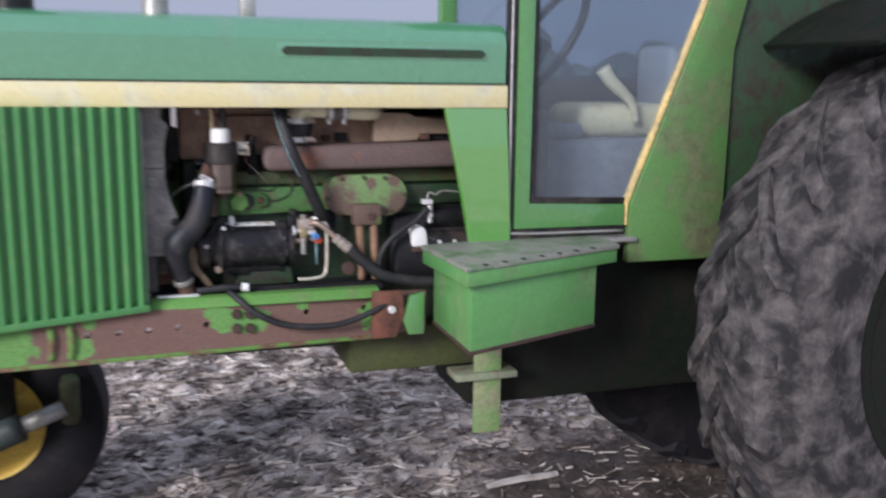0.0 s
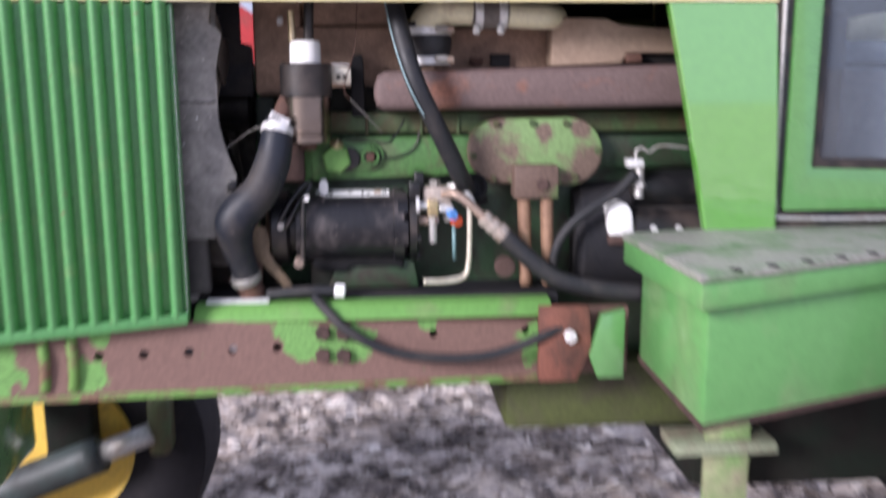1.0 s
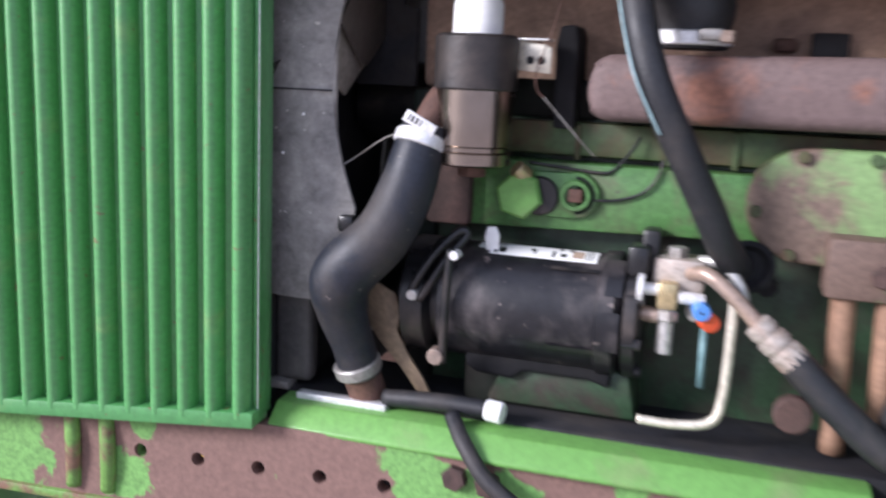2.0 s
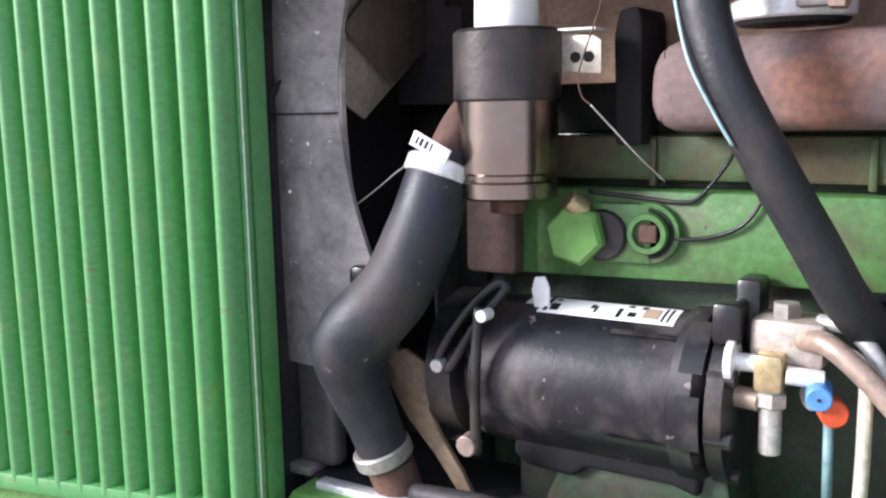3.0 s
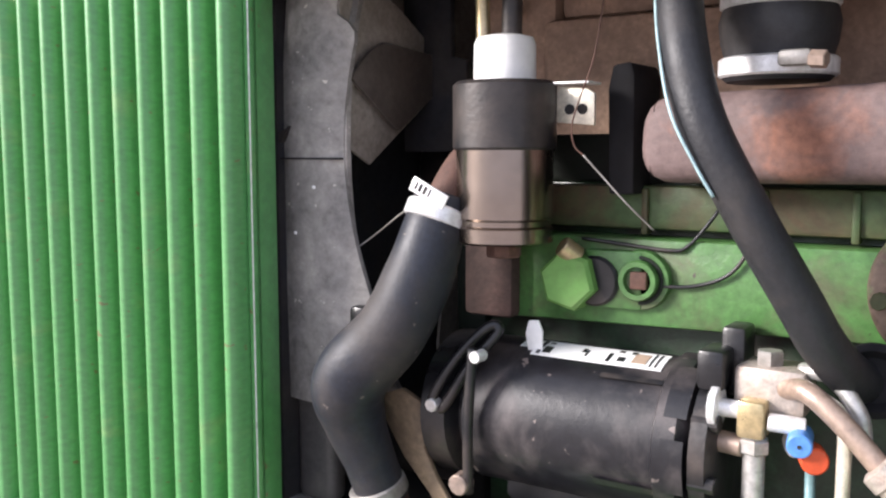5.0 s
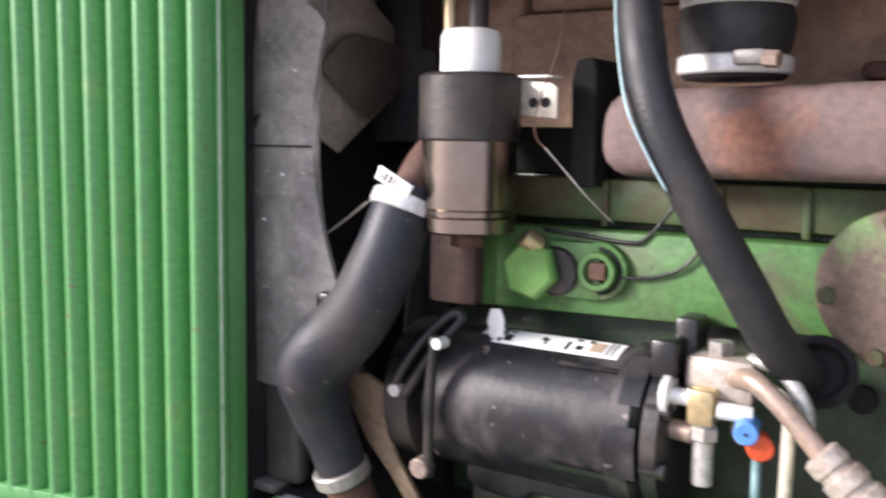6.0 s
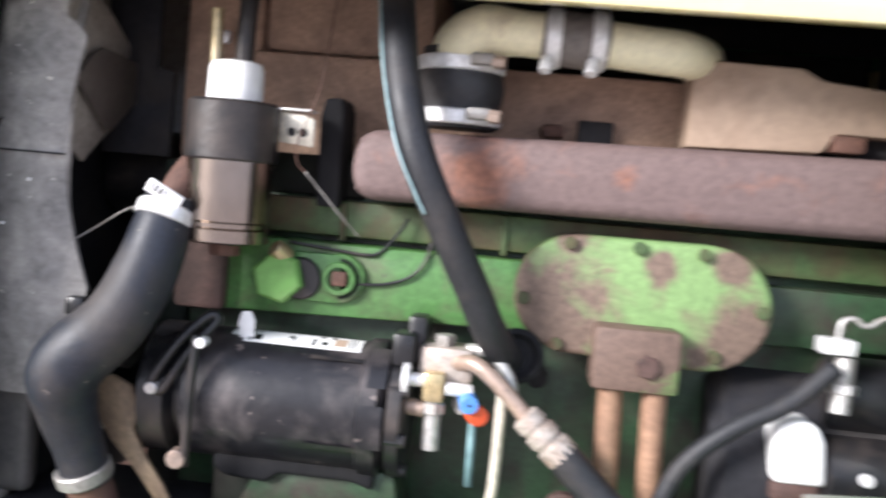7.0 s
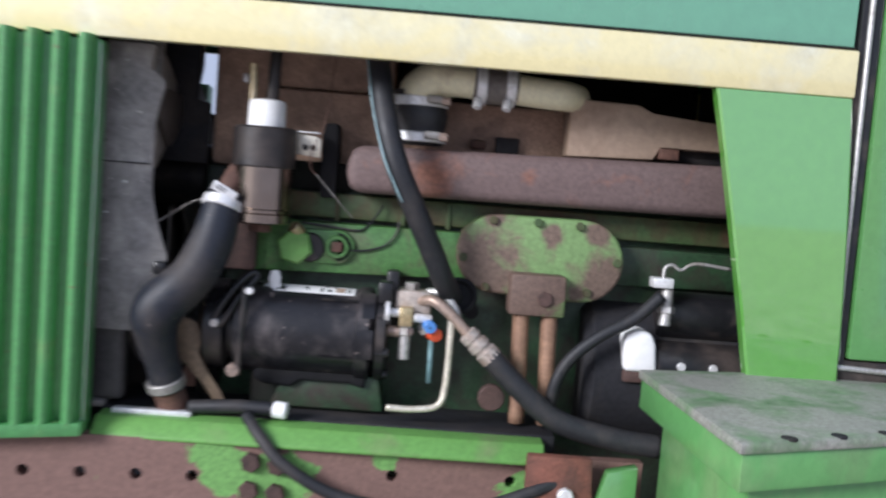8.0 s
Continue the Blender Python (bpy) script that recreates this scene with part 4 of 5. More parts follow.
part("clutch", lathe((0.125, *AX), (1, 0, 0), [(0, 0.05), (0.006, 0.064), (0.03, 0.064), (0.036, 0.05), (0.06, 0.05)], 36), BLACK, comp)
part("casting_foot", prism([(0.2, 1.13), (0.196, 1.09), (0.21, 1.082), (0.25, 1.08), (0.262, 1.09), (0.33, 1.09), (0.352, 1.083), (0.356, 1.13)], 0.09, 0.15, "y", 0.005, 3), DEEP_BLACK, comp)
part("clutch_plate", lathe((0.118, *AX), (1, 0, 0), [(0, 0.03), (0.008, 0.052)], 30), RUST_TAN, comp)
part("tan_bracket", prism([(0.076, 1.163), (0.1, 1.172), (0.12, 1.163), (0.127, 1.142), (0.124, 1.122), (0.135, 1.1), (0.156, 1.072), (0.168, 1.05), (0.154, 1.05), (0.128, 1.083), (0.102, 1.11), (0.082, 1.14)], 0.074, 0.08, "y", 0.0015), TAN_DIRTY, comp, "tan curved bracket plate")
part("strap_rod", tube([(0.187, 0.052, 1.222), (0.184, 0.05, 1.16), (0.182, 0.054, 1.1)], 0.0045, 10), BLACK, comp)
part("strap_bolt", cyl((0.192, 0.06, 1.216), (0.192, 0.046, 1.216), 0.005, 10), STEEL, comp)
part("strap_bolt", cyl((0.176, 0.06, 1.108), (0.176, 0.046, 1.107), 0.009, 10), COPPER, comp)
arm = [(0.15, 0.058, 1.165), (0.146, 0.056, 1.176), (0.165, 0.064, 1.21), (0.188, 0.075, 1.236), (0.196, 0.078, 1.232), (0.176, 0.066, 1.204), (0.157, 0.058, 1.17), (0.15, 0.058, 1.165)]
part("slotted_arm", tube(arm, 0.0045, 8), BLACK, comp, "black slotted adjuster arm")
part("arm_bolt", cyl((0.147, 0.06, 1.17), (0.147, 0.05, 1.169), 0.006, 8), STEEL_DULL, comp)
part("rear_head", lathe((0.363, *AX), (1, 0, 0), [(0, 0.064), (0.012, 0.064), (0.016, 0.05)], 36), BLACK, comp)
for a in (15, 60, 105, 150):
    hx, hy, hz = 0.362, AX[0] - 0.058 * math.sin(radians(a)), AX[1] + 0.058 * math.cos(radians(a))
    part("head_bolt", cyl((hx, hy, hz), (hx + 0.02, hy, hz), 0.0065, 10), BLACK, comp)
part("head_lug", box(0.362, 0.382, 0.075, 0.11, 1.208, 1.238, 0.004), BLACK, comp)
part("head_ear", box(0.372, 0.39, 0.1, 0.13, 1.2, 1.252, 0.004), BLACK, comp)


def label_band(x0, x1, a0, a1, r=0.0632):
    """A thin sticker wrapped round the compressor between two angles (degrees from straight up, towards the camera)."""
    bm = bmesh.new()
    rows = []
    for k in range(7):
        a = radians(a0 + (a1 - a0) * k / 6)
        for x in (x0, x1):
            for rr in (r, r - 0.001):
                rows.append(bm.verts.new((x, AX[0] - rr * math.sin(a), AX[1] + rr * math.cos(a))))
    for k in range(6):
        b = rows[4 * k:4 * k + 8]
        bm.faces.new((b[0], b[2], b[6], b[4]))
        bm.faces.new((b[1], b[5], b[7], b[3]))
        bm.faces.new((b[0], b[4], b[5], b[1]))
        bm.faces.new((b[2], b[3], b[7], b[6]))
    bmesh.ops.recalc_face_normals(bm, faces=bm.faces[:])
    return bm


stick = part("sticker", label_band(0.217, 0.329, 2, 27), WHITE, comp, "white sticker with unreadable dark print")
for x0, x1, a0, a1 in ((0.221, 0.224, 4, 25), (0.226, 0.233, 14, 23), (0.227, 0.231, 6, 9), (0.259, 0.262, 10, 16), (0.263, 0.2645, 12, 21), (0.282, 0.285, 12, 24), (0.288, 0.292, 5, 9), (0.291, 0.297, 16, 22), (0.299, 0.303, 5, 10), (0.318, 0.3195, 5, 24), (0.3225, 0.324, 5, 24)):
    part("print_bar", label_band(x0, x1, a0, a1, 0.0637), BLACK, comp)
part("print_patch", label_band(0.303, 0.315, 8, 22, 0.0637), RUST_TAN, comp)
part("casting_ridge", label_band(0.285, 0.352, 36, 40, 0.0645), BLACK, comp)
part("casting_ridge", label_band(0.288, 0.352, 113, 118, 0.0648), BLACK, comp)
part("casting_lug", label_band(0.343, 0.36, 22, 62, 0.0665), COMP, comp)
part("casting_lug", label_band(0.343, 0.36, 76, 112, 0.0665), COMP, comp)
part("sticker_tab", label_band(0.203, 0.216, 4, 18), WHITE, comp)
part("tag", prism([(0.212, 1.212), (0.209, 1.229), (0.212, 1.24), (0.221, 1.241), (0.225, 1.232), (0.225, 1.212)], 0.1, 0.103, "y", 0.001), WHITE, comp, "white paper tag standing up")
part("compressor_mount", box(0.19, 0.36, 0.11, 0.17, 1.04, 1.1, 0.008), OILY_SHADED, tractor)

# refrigerant fittings
fitb = part("port_block", box(0.386, 0.436, 0.085, 0.125, 1.194, 1.228, 0.005), ALLOY_PALE, tractor, "tan stained port block with hose fittings")
part("port_nut", hexnut((0.408, 0.1, 1.226), (0.408, 0.1, 1.238), 0.01), ALLOY, fitb)
part("service_cap", cyl((0.374, 0.078, 1.197), (0.38, 0.078, 1.197), 0.016, 12), STEEL, fitb)
part("service_stem", cyl((0.379, 0.079, 1.197), (0.398, 0.08, 1.197), 0.0065), STEEL, fitb)
part("brass_tee", box(0.393, 0.412, 0.07, 0.092, 1.179, 1.206, 0.003), BRASS, fitb, "brass tee valve")
part("tee_spout", cyl((0.4028, 0.084, 1.181), (0.4028, 0.084, 1.132), 0.0078), STEEL_DULL, fitb)
part("tee_collar", hexnut((0.4028, 0.084, 1.177), (0.4028, 0.084, 1.166), 0.011), STEEL_DULL, fitb)
part("side_stub", cyl((0.413, 0.078, 1.192), (0.437, 0.084, 1.19), 0.0065), STEEL, fitb)
part("copper_stub", cyl((0.36, 0.085, 1.172), (0.396, 0.082, 1.17), 0.008), COPPER, fitb)
part("blue_cap", cyl((0.433, 0.09, 1.183), (0.437, 0.066, 1.181), 0.0085), BLUE, fitb, "blue service port cap")
part("cap_dimple", cyl((0.4369, 0.0664, 1.181), (0.4371, 0.0652, 1.181), 0.0014, 8), DARK, fitb)
part("orange_cap", cyl((0.44, 0.09, 1.17), (0.446, 0.074, 1.17), 0.0095), ORANGE, fitb, "orange service port cap")
part("cap_stub", cyl((0.426, 0.085, 1.175), (0.436, 0.095, 1.178), 0.009), STEEL_DULL, fitb)
acpipe = part("refrigerant_pipe", tube([(0.422, 0.09, 1.214), (0.44, 0.074, 1.217), (0.466, 0.066, 1.199), (0.492, 0.062, 1.173)], 0.0076), COPPER, tractor, "bent copper-coloured refrigerant pipe with a black hose")
collar = [(0, 0.0105), (0.002, 0.0138), (0.012, 0.0145), (0.0135, 0.0128), (0.0175, 0.0128), (0.019, 0.0152), (0.0285, 0.0155), (0.03, 0.0136), (0.0345, 0.0136), (0.036, 0.0158), (0.05, 0.016)]
part("crimp_collar", lathe((0.486, 0.062, 1.179), (0.75, -0.02, -0.65), collar), ALLOY_PALE, acpipe, "ribbed crimp collar")
part("refrigerant_hose", tube([(0.52, 0.061, 1.15), (0.566, 0.056, 1.107), (0.62, 0.05, 1.068), (0.7, 0.045, 1.05), (0.76, 0.04, 1.045)], 0.0158), RUBBER, acpipe)
spipe = part("steel_pipe", tube([(0.44, 0.085, 1.215), (0.462, 0.07, 1.205), (0.465, 0.068, 1.17), (0.463, 0.066, 1.098), (0.453, 0.064, 1.074), (0.42, 0.062, 1.068), (0.385, 0.062, 1.068)], 0.0048), ZINC, tractor, "thin bright steel pipe bent to a U")
part("silver_loop", tube([(0.43, 0.1, 1.226), (0.452, 0.09, 1.226), (0.47, 0.085, 1.205), (0.474, 0.085, 1.185)], 0.006), STEEL_DULL, spipe)
part("thin_tube", tube([(0.44, 0.09, 1.16), (0.441, 0.09, 1.1)], 0.0036), TEAL_DARK, spipe)

# heater hose and wires
hh = part("heater_hose", tube([(0.334, 0.09, 1.57), (0.343, 0.073, 1.52), (0.356, 0.046, 1.46), (0.375, 0.033, 1.4), (0.404, 0.042, 1.34), (0.433, 0.062, 1.282), (0.448, 0.076, 1.25), (0.462, 0.1, 1.226), (0.47, 0.14, 1.212)], 0.0158, 20, 10), RUBBER, tractor, "thick black heater hose")
part("hose_end", lathe((0.474, 0.118, 1.222), (0.1, -1, 0.1), [(0, 0.022), (0.004, 0.026), (0.012, 0.026), (0.014, 0.021), (0.008, 0.016)]), DEEP_BLACK, hh)
part("teal_wire", tube([(0.323, 0.078, 1.55), (0.334, 0.052, 1.49), (0.344, 0.034, 1.45), (0.359, 0.018, 1.405), (0.376, 0.02, 1.37), (0.387, 0.024, 1.35)], 0.0011, 8), TEAL, hh, "teal wire taped along the hose")
part("hose_sleeve", tube([(0.391, 0.036, 1.347), (0.408, 0.045, 1.312), (0.426, 0.06, 1.274), (0.436, 0.068, 1.25)], lambda t: 0.0055 - 0.003 * abs(2 * t - 1), 10), TAN_DIRTY, hh, "strip of tan dust caked along the hose")
part("spark_wire", tube([(0.281, 0.1, 1.54), (0.277, 0.09, 1.479), (0.272, 0.087, 1.447), (0.263, 0.084, 1.419), (0.257, 0.084, 1.399), (0.259, 0.085, 1.384), (0.266, 0.086, 1.377)], 0.0007, 8), RUST, tractor)
part("wire_end", tube([(0.266, 0.086, 1.377), (0.282, 0.088, 1.36), (0.3, 0.09, 1.341), (0.319, 0.1, 1.32)], 0.0007, 8), ALLOY, tractor)
part("sensor_wire", tube([(0.312, 0.128, 1.273), (0.34, 0.13, 1.275), (0.365, 0.13, 1.284), (0.379, 0.13, 1.3), (0.384, 0.132, 1.32)], 0.0016, 8), BLACK, tractor)
part("thin_lead", tube([(0.358, 0.142, 1.34), (0.352, 0.138, 1.328), (0.335, 0.132, 1.306), (0.32, 0.131, 1.302), (0.28, 0.132, 1.305), (0.245, 0.132, 1.308)], 0.0017, 6), BLACK, tractor)
part("fan_wire", tube([(0.045, 0.066, 1.287), (0.075, 0.072, 1.308), (0.101, 0.072, 1.326), (0.12, 0.066, 1.334)], 0.0008, 8), ALLOY, tractor)

# starter and its leads
st = part("starter", lathe((0.755, 0.12, 1.14), (1, 0, 0), [(0, 0.035), (0.004, 0.042), (0.2, 0.042), (0.204, 0.035)], 30), BLACK, tractor, "black starter with a white end cap")
arch = [(0.711, 1.138), (0.707, 1.176), (0.71, 1.19), (0.72, 1.196), (0.735, 1.197), (0.746, 1.192), (0.753, 1.178), (0.757, 1.138)]
part("starter_cap", prism(arch, 0.078, 0.15, "y", 0.006, 3), WHITE, st, "white plastic end cap")
part("cap_base", box(0.711, 0.752, 0.082, 0.145, 1.122, 1.139, 0.003), RUST_DARK, st)
for sx in (0.79, 0.835):
    part("starter_screw", cyl((sx, 0.08, 1.15), (sx, 0.075, 1.15), 0.006), STEEL, st)
part("solenoid", cyl((0.76, 0.13, 1.215), (0.9, 0.13, 1.215), 0.035), BLACK, st)
part("lead_clip", box(0.739, 0.768, 0.075, 0.1, 1.258, 1.272, 0.002), STEEL, st)
part("lead_post", cyl((0.764, 0.09, 1.256), (0.762, 0.085, 1.205), 0.009), STEEL_DULL, st)
part("lead_nut", hexnut((0.7635, 0.088, 1.232), (0.763, 0.087, 1.222), 0.0125), STEEL_DULL, st)
part("starter_lead", tube([(0.752, 0.075, 1.247), (0.715, 0.07, 1.213), (0.67, 0.068, 1.186), (0.634, 0.068, 1.154), (0.616, 0.07, 1.12), (0.61, 0.075, 1.08)], 0.0085), RUBBER, st)
part("link_lead", tube([(0.756, 0.09, 1.27), (0.758, 0.09, 1.286), (0.768, 0.09, 1.29), (0.78, 0.09, 1.284), (0.8, 0.09, 1.294), (0.85, 0.09, 1.29)], 0.0026, 8), STEEL_DULL, st)
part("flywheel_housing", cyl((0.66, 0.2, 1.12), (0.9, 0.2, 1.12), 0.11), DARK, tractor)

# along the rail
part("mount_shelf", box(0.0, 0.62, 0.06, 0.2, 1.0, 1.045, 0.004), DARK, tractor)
strip = part("bright_strip", box(0.02, 0.125, 0.043, 0.058, 1.039, 1.0475, 0.002), STEEL, tractor, "bright bare metal strip below the radiator")
lh = part("drain_hose", tube([(0.12, 0.055, 1.052), (0.18, 0.05, 1.058), (0.236, 0.05, 1.058)], 0.0095), RUBBER, tractor, "black drain hose with a white end")
part("hose_end", cyl((0.234, 0.05, 1.058), (0.252, 0.048, 1.057), 0.0115), WHITE, lh)
part("ground_cable", tube([(0.2, 0.04, 1.05), (0.225, 0.01, 1.03), (0.26, -0.006, 1.0), (0.33, -0.008, 0.965), (0.42, -0.008, 0.952), (0.5, -0.008, 0.957), (0.58, -0.006, 0.985), (0.64, 0.01, 1.01)], 0.0085), RUBBER, tractor, "black cable looped over the frame rail")
part("lower_cover", prism([(0.22, 1.05), (0.24, 1.1), (0.37, 1.1), (0.38, 1.05)], 0.1, 0.17, "y", 0.004), GREEN_DULL, tractor)
part("rusty_boss", cyl((0.53, 0.1, 1.085), (0.53, 0.085, 1.085), 0.019, 12), RUST_DARK, tractor)
rb = part("rail_bracket", prism([(0.575, 0.905), (0.575, 1.035), (0.66, 1.035), (0.665, 0.96), (0.64, 0.905)], -0.006, 0.012, "y", 0.003), RUST_RED, tractor, "rusted bracket at the rail's end")
part("bracket_bolt", cyl((0.627, -0.004, 0.985), (0.627, -0.016, 0.985), 0.011, 8), STEEL, rb)
part("end_plate", prism([(0.675, 0.91), (0.66, 0.95), (0.68, 1.02), (0.72, 1.03), (0.72, 0.91)], -0.01, 0.01, "y", 0.003), GREEN, tractor)
part("casting_spot", cyl((0.497, 0.172, 1.193), (0.497, 0.163, 1.193), 0.011, 9), DARK, block)
part("fuel_tank", box(0.535, 0.95, 0.12, 0.5, 0.765, 0.9, 0.02), OLIVE, tractor, "olive tank under the frame")

# ---- cowl, step and cab ----


def crowned_cowl():
    """The panel's sheet, leaning back more towards the top."""
    bm = bmesh.new()
    n, rows = 12, []
    for k in range(n + 1):
        u = k / n
        z = 1.147 + 0.38 * u
        y = -0.006 - 0.024 * u + 0.026 * u * u
        xa, xb = 0.853 - 0.078 * u, 0.972 - 0.02 * u
        rows.append([bm.verts.new(v) for v in ((xa, y + 0.02, z), (xa, y + 0.003, z), (xa + 0.003, y, z), (xb - 0.003, y, z), (xb, y + 0.003, z), (xb, y + 0.02, z))])
    for a, b in zip(rows, rows[1:]):
        for k in range(6):
            bm.faces.new((a[k], a[(k + 1) % 6], b[(k + 1) % 6], b[k]))
    bm.faces.new(rows[0][::-1])
    bm.faces.new(rows[-1])
    bmesh.ops.recalc_face_normals(bm, faces=bm.faces[:])
    return bm


cowl = part("cowl_panel", crowned_cowl(), COWL, tractor, "bright green cowl panel below the hood's end")


def plan(corners, z0, z1, bevel=0.003):
    return prism(corners, z0, z1, "z", bevel)


step = part("battery_box", plan([(0.745, -0.315), (1.17, -0.15), (1.2, 0.1), (0.748, 0.0)], 0.94, 1.12, 0.006), GREEN_BOX, tractor, "green battery box with a worn tread-plate step")
part("box_lip", plan([(0.7435, -0.3165), (1.171, -0.1505), (1.2015, 0.101), (0.747, 0.0005)], 0.9335, 0.945, 0.002), RUST_DARK, step, "rusty lower lip of the box")
part("step_plate", plan([(0.722, -0.345), (1.24, -0.145), (1.27, 0.1), (0.705, -0.02)], 1.15, 1.162), TREAD_PLATE, step, "worn grey step plate")
part("plate_skirt", plan([(0.726, -0.340), (1.235, -0.14), (1.265, 0.098), (0.709, -0.022)], 1.112, 1.151), GREEN_BOX, step)
for k in range(7):
    part("skirt_dimple", cyl((0.78 + 0.06 * k, -0.315 + 0.0232 * k, 1.1605), (0.78 + 0.06 * k, -0.315 + 0.0232 * k, 1.1632), 0.008, 10), DARK, step)
part("step_hanger", box(0.892, 0.976, 0.05, 0.062, 0.575, 0.94, 0.003), STRAP, tractor, "faded green hanging step strap")
part("lower_step", box(0.83, 1.02, 0.03, 0.12, 0.744, 0.766, 0.004), STEP_PLATE, tractor, "worn grey-green lower step plate")

door = part("cab_door", prism([(0.985, 1.19), (0.985, 2.5), (1.035, 2.5), (1.03, 1.262), (1.33, 1.252), (1.33, 1.19)], 0.0, 0.035, "y", 0.004), GREEN, tractor, "green cab door with large window")
part("door_seal", prism([(0.956, 1.16), (0.956, 2.5), (0.984, 2.5), (0.984, 1.188), (1.335, 1.188), (1.335, 1.165)], 0.006, 0.03, "y", 0.003), BLACK, door)
part("seal_bead", tube([(0.966, 0.004, 2.4), (0.968, 0.004, 1.4), (0.972, 0.004, 1.2), (0.99, 0.004, 1.178), (1.33, 0.004, 1.174)], 0.004, 8), STEEL_DULL, door)
pane = part("door_glass", prism([(1.03, 1.26), (1.03, 2.5), (1.81, 2.5), (1.335, 1.252)], 0.016, 0.021), GLASS, door, "door glass with a bluish tint for the sky's reflection")
pane.visible_shadow = False
part("glass_rubber", prism([(1.03, 1.26), (1.03, 2.5), (1.048, 2.5), (1.046, 1.278), (1.335, 1.27), (1.33, 1.252)], 0.008, 0.03, "y", 0.002), BLACK, door)
part("door_edge", prism([(1.333, 1.19), (1.334, 1.262), (1.822, 2.5), (1.829, 2.5), (1.34, 1.25), (1.34, 1.19)], -0.003, 0.03, "y", 0.002), YELLOW_DULL, door, "yellow edging along the slanted door")
part("sill", box(0.975, 1.36, -0.03, 0.2, 1.145, 1.158, 0.003), STEEL_DULL, tractor)
part("fender_panel", prism([(1.341, 1.08), (1.342, 1.25), (1.83, 2.5), (1.94, 2.5), (1.72, 1.95), (1.66, 1.7), (1.655, 1.08)], -0.012, 0.02, "y", 0.004), GREEN_FENDER, tractor, "green fender side sheet")
part("inner_fender", prism([(1.655, 1.06), (1.66, 1.7), (1.72, 1.95), (2.9, 1.95), (2.9, 1.06)], 0.012, 0.03, "y", 0.003), GREEN_DULL, tractor, "dark green inner fender wall")
cabf = part("cab_floor", box(0.96, 2.3, 0.03, 0.6, 1.12, 1.16, 0.01), CABIN, tractor)
part("dashboard", box(0.98, 1.06, 0.06, 0.56, 1.16, 1.6, 0.03), CABIN, tractor, "dark dashboard")
part("cab_roof", box(0.92, 2.45, -0.1, 0.72, 2.5, 2.66, 0.05, 3), GREEN, tractor, "green cab roof")
for px, py in ((0.975, 0.6), (2.3, 0.02), (2.3, 0.6)):
    part("cab_post", box(px - 0.03, px + 0.03, py - 0.02, py + 0.02, 1.15, 2.5, 0.008), GREEN, tractor)
part("far_cab_side", box(0.98, 2.3, 0.585, 0.61, 1.15, 1.62, 0.01), CABIN, tractor)
fp = part("far_window", box(0.98, 2.28, 0.592, 0.598, 1.62, 2.5), GLASS, tractor)
fp.visible_shadow = False
part("rear_wall", box(2.28, 2.32, 0.03, 0.59, 1.15, 1.75, 0.01), CABIN, tractor)
seat = part("driver_seat", box(1.29, 1.62, 0.22, 0.5, 1.43, 1.535, 0.045, 4), SEAT, tractor, "pale cream vinyl driver's seat")
part("seat_back", box(1.6, 1.67, 0.24, 0.46, 1.5, 1.72, 0.03, 3), CONSOLE, seat, "grey seat back")
part("armrest", tube([(1.345, 0.2, 1.64), (1.372, 0.2, 1.605), (1.41, 0.2, 1.573), (1.45, 0.2, 1.535), (1.465, 0.2, 1.48)], lambda t: 0.024 - 0.012 * t), SEAT, seat)
part("side_console", box(1.165, 1.56, 0.2, 0.5, 1.16, 1.43, 0.02, 2), CONSOLE, tractor, "blue-grey side console under the seat")
part("console_lid", box(1.16, 1.285, 0.196, 0.5, 1.432, 1.475, 0.012, 2), CONSOLE, tractor)
part("pillar_trim", box(1.047, 1.088, 0.032, 0.055, 1.262, 1.52, 0.004), BLACK, tractor)
wheel = part("steering_wheel", tube([(1.2 + 0.19 * math.cos(a) * 0.5, MID + 0.19 * math.sin(a), 1.72 + 0.19 * math.cos(a) * 0.85) for a in (2 * math.pi * k / 16 for k in range(17))], 0.013, 10, 3), BLACK, tractor, "black steering wheel")
part("steering_column", tube([(1.06, MID, 1.5), (1.2, MID, 1.72)], 0.025), BLACK, wheel)

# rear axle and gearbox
# Gearbox coloured almost black to carry the shade below cab and step.
part("gearbox", box(0.9, 2.35, 0.14, 0.48, 0.62, 1.12, 0.03), OILY_SHADED, tractor)
part("rear_axle", cyl((2.37, -0.3, 0.88), (2.37, 0.92, 0.88), 0.09), GREEN_DULL, tractor)


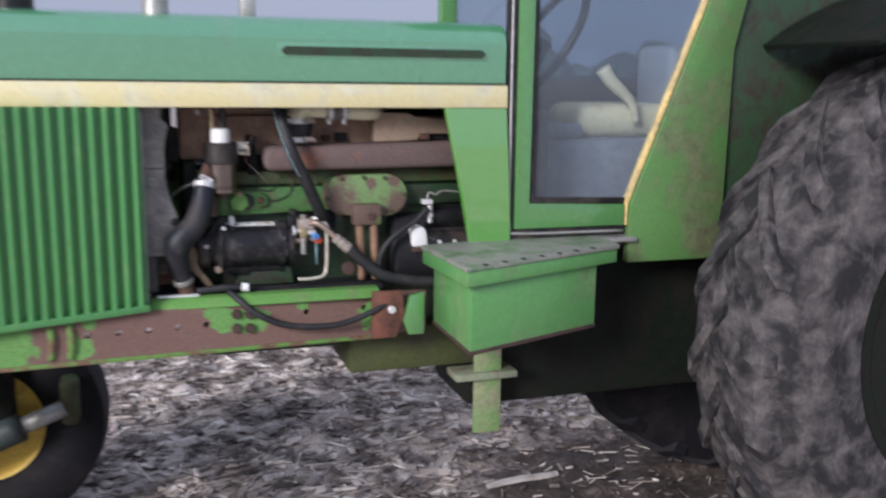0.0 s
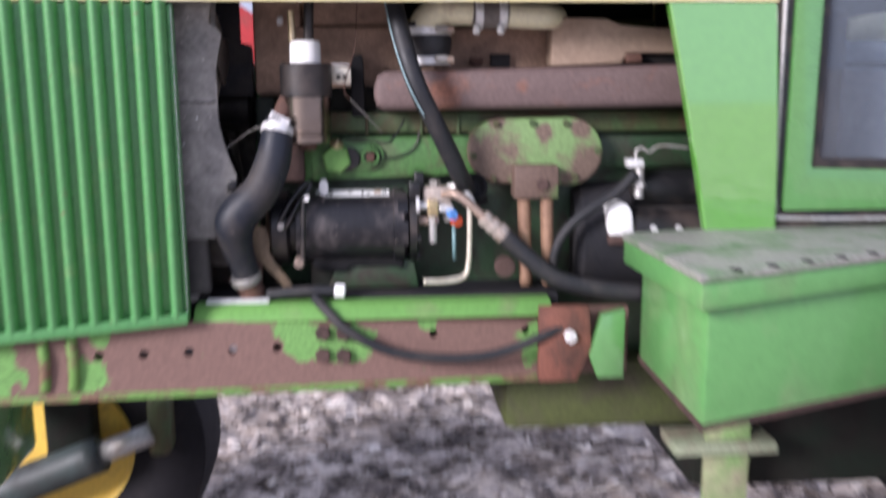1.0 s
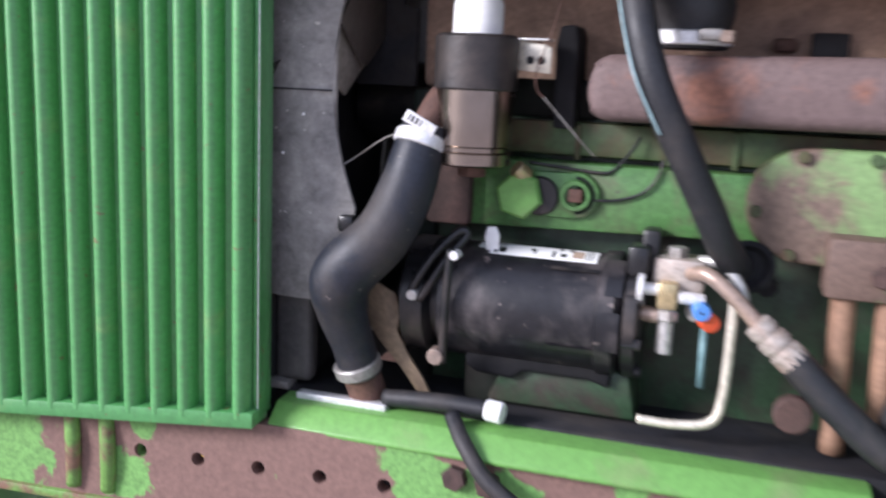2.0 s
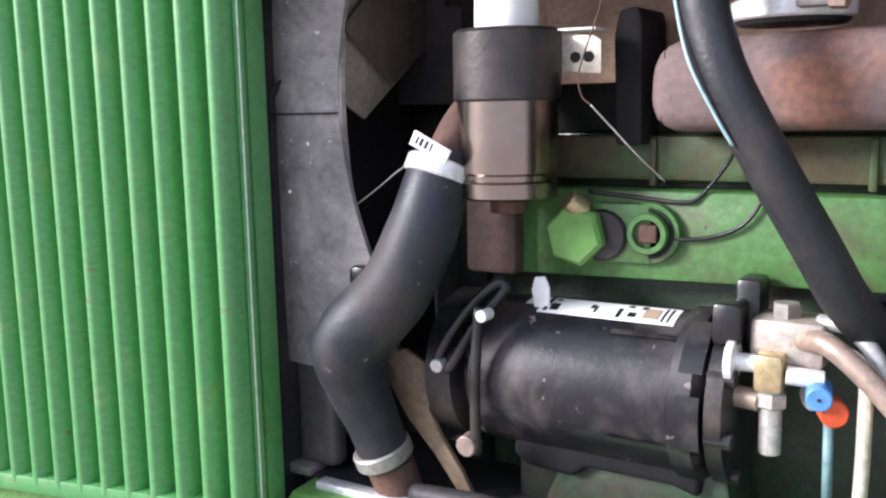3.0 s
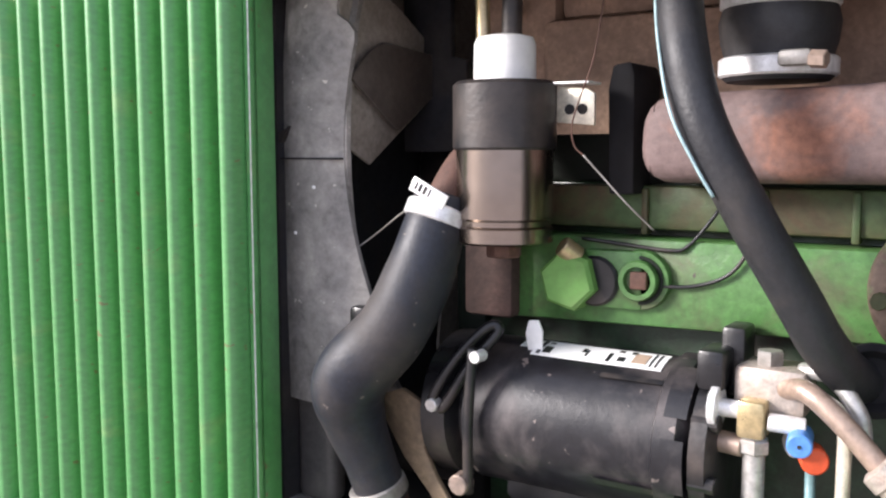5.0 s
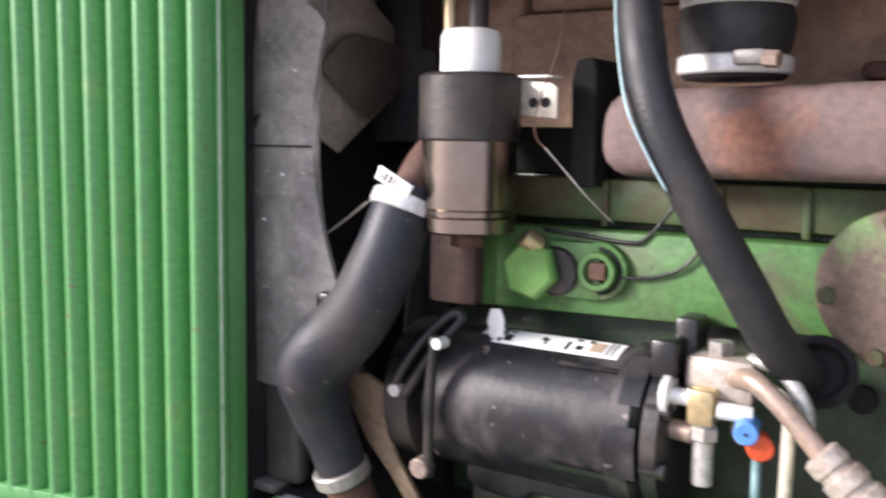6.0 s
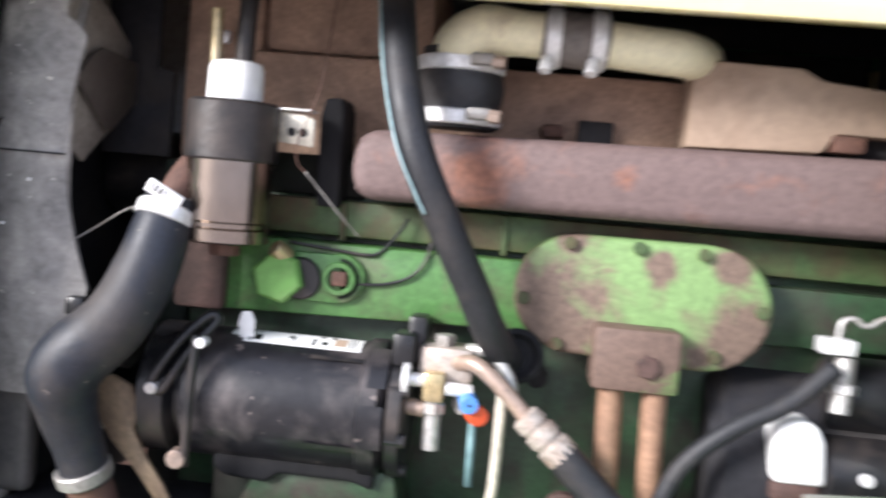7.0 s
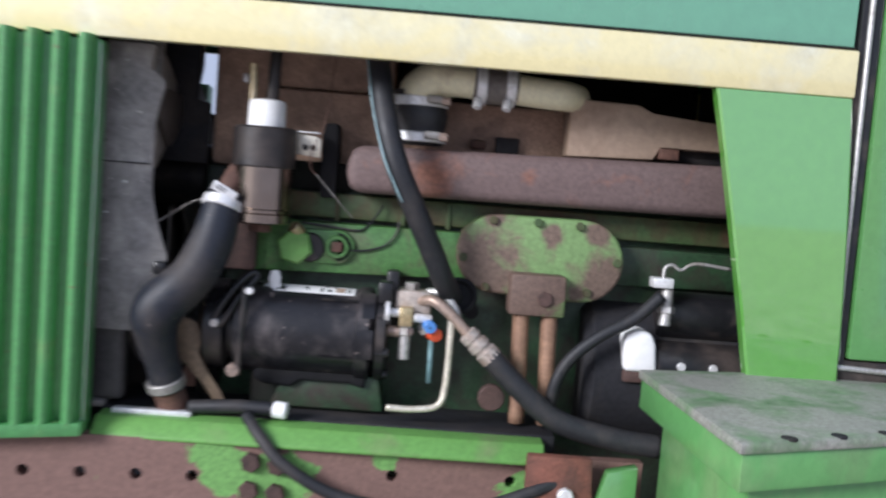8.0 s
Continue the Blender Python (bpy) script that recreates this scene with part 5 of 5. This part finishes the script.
# ---- wheels ----
def build_wheel(name, c, r, width, rim_r, lugs, tyre_mat, rim_mat, steer=0.0):
    """A tyre with its lugs and a dished rim; the hub's face looks towards -y."""
    m = Matrix.Translation(c) @ pose(0, 0, 0, 0, 0, steer)
    h = width / 2
    prof = [(-h * 0.8, rim_r), (-h, rim_r + (r - rim_r) * 0.35), (-h * 0.97, rim_r + (r - rim_r) * 0.7), (-h * 0.75, r * 0.965), (0, r * 0.985), (h * 0.75, r * 0.965), (h * 0.97, rim_r + (r - rim_r) * 0.7), (h, rim_r + (r - rim_r) * 0.35), (h * 0.8, rim_r), (0, rim_r * 0.97)]
    bm = bmesh.new()
    seg, rings = 64, []
    for y, rad in prof:
        rings.append([bm.verts.new((rad * math.cos(a), y, rad * math.sin(a))) for a in (2 * math.pi * k / seg for k in range(seg))])
    for i in range(len(prof)):
        a, b = rings[i], rings[(i + 1) % len(prof)]
        for k in range(seg):
            bm.faces.new((a[k], a[(k + 1) % seg], b[(k + 1) % seg], b[k]))
    bmesh.ops.recalc_face_normals(bm, faces=bm.faces[:])
    bm.transform(m)
    tyre = part(name, bm, tyre_mat, tractor, "black tractor tyre caked with mud" if lugs else "black ribbed front tyre")
    if lugs:
        lug = bmesh.new()
        shape_l = []
        n = 5
        for i in range(n + 1):
            u = i / n
            y = 0.02 - u * (h + 0.0)
            ang = u * 0.30
            top = r if u < 0.8 else r - (u - 0.8) * 0.35 * (r - rim_r) * 5 * 0.3
            for da in (-0.035, 0.035):
                for rad in (top, r * 0.94 if u < 0.8 else top - 0.05):
                    shape_l.append(lug.verts.new((rad * math.cos(ang + da), y, rad * math.sin(ang + da))))
        for i in range(n):
            b = shape_l[4 * i:4 * i + 8]
            lug.faces.new((b[0], b[2], b[6], b[4]))
            lug.faces.new((b[0], b[4], b[5], b[1]))
            lug.faces.new((b[2], b[3], b[7], b[6]))
        lug.faces.new((shape_l[0], shape_l[1], shape_l[3], shape_l[2]))
        lug.faces.new((shape_l[-4], shape_l[-2], shape_l[-1], shape_l[-3]))
        bmesh.ops.recalc_face_normals(lug, faces=lug.faces[:])
        left = to_mesh("lug", lug, tyre_mat)
        right = left.copy()
        for v in right.vertices:
            v.co.y = -v.co.y
        right.flip_normals()
        for k in range(lugs):
            a = 360 * k / lugs
            piece("lug", left, tyre, m @ pose(0, 0, 0, 0, -a, 0))
            piece("lug", right, tyre, m @ pose(0, 0, 0, 0, -a - 180 / lugs, 0))
    rim = lathe((0, 0, 0), (0, -1, 0), [(-h * 0.78, rim_r * 0.96), (h * 0.2, rim_r * 0.9), (h * 0.25, rim_r * 0.3), (h * 0.3, rim_r * 0.28), (h * 0.35, rim_r * 0.85), (h * 0.8, rim_r * 0.95), (h * 0.84, rim_r * 1.02), (h * 0.74, rim_r * 1.02)], 48)
    rim.transform(m)
    # Rear rims are coloured dark to stand for the shaded, deep dish.
    part("rim", rim, rim_mat, tyre, "wheel rim with the recess's shade put into its dark colour" if lugs else "yellow painted wheel rim")
    hub = lathe((0, -h * 0.1, 0), (0, -1, 0), [(0, rim_r * 0.4), (h * 0.3, rim_r * 0.38), (h * 0.5, rim_r * 0.2), (h * 0.7, rim_r * 0.18)], 20)
    hub.transform(m)
    part("hub", hub, STEEL_DULL, tyre, "grey muddy hub")
    return tyre


build_wheel("rear_tyre", (2.37, -0.25, 0.88), 0.88, 0.37, 0.5, 22, TYRE, OILY_SHADED)
# The far tyre's shade is put in by using the darker rubber.
build_wheel("rear_tyre", (2.37, 0.87, 0.88), 0.88, 0.37, 0.5, 22, TYRE_DARK, OILY_SHADED)
build_wheel("front_tyre", (-0.56, 1.07, 0.41), 0.41, 0.24, 0.2, 0, TYRE_DARK, YELLOW_RIM, -4)
build_wheel("front_tyre", (-0.84, -0.36, 0.41), 0.41, 0.24, 0.2, 0, TYRE_DARK, YELLOW_RIM, -4)
part("steering_cylinder", tube([(-0.9, 0.88, 0.25), (-0.67, 0.88, 0.338), (-0.43, 0.88, 0.43)], 0.05), GREY_GREEN, tractor, "grey steering cylinder under the front axle")
part("steering_rod", tube([(-0.44, 0.88, 0.426), (-0.29, 0.88, 0.484)], 0.03), STEEL_DULL, tractor)
part("steering_knuckle", box(-0.305, -0.245, 0.86, 0.97, 0.42, 0.585, 0.02, 3), GREEN_LEDGE, tractor)
part("spindle", box(-0.575, -0.45, 0.88, 0.97, 0.36, 0.86, 0.02), OILY_SHADED, tractor)
part("front_axle", box(-0.72, -0.6, -0.25, 0.92, 0.6, 0.72, 0.02), GREEN_RUSTY, tractor)
part("axle_pedestal", box(-0.74, -0.45, 0.1, 0.52, 0.6, 0.92, 0.02), GREEN, tractor)


def fender_arc():
    bm = bmesh.new()
    cx, cz, rows = 2.37, 0.88, []
    for k in range(19):
        a = radians(35 + (126 - 35) * k / 18)
        row = []
        for rr, y in ((1.03, -0.46), (1.03, 0.0), (1.015, 0.0), (1.015, -0.46)):
            row.append(bm.verts.new((cx + rr * math.cos(a), y, cz + rr * math.sin(a))))
        rows.append(row)
    for a, b in zip(rows, rows[1:]):
        for k in range(4):
            bm.faces.new((a[k], a[(k + 1) % 4], b[(k + 1) % 4], b[k]))
    bm.faces.new(rows[0][::-1])
    bm.faces.new(rows[-1])
    bmesh.ops.recalc_face_normals(bm, faces=bm.faces[:])
    return bm


# Fender painted near black in place of its shaded underside.
part("rear_fender", fender_arc(), OILY_SHADED, tractor, "curved rear fender, its underside shade put into a near-black colour")
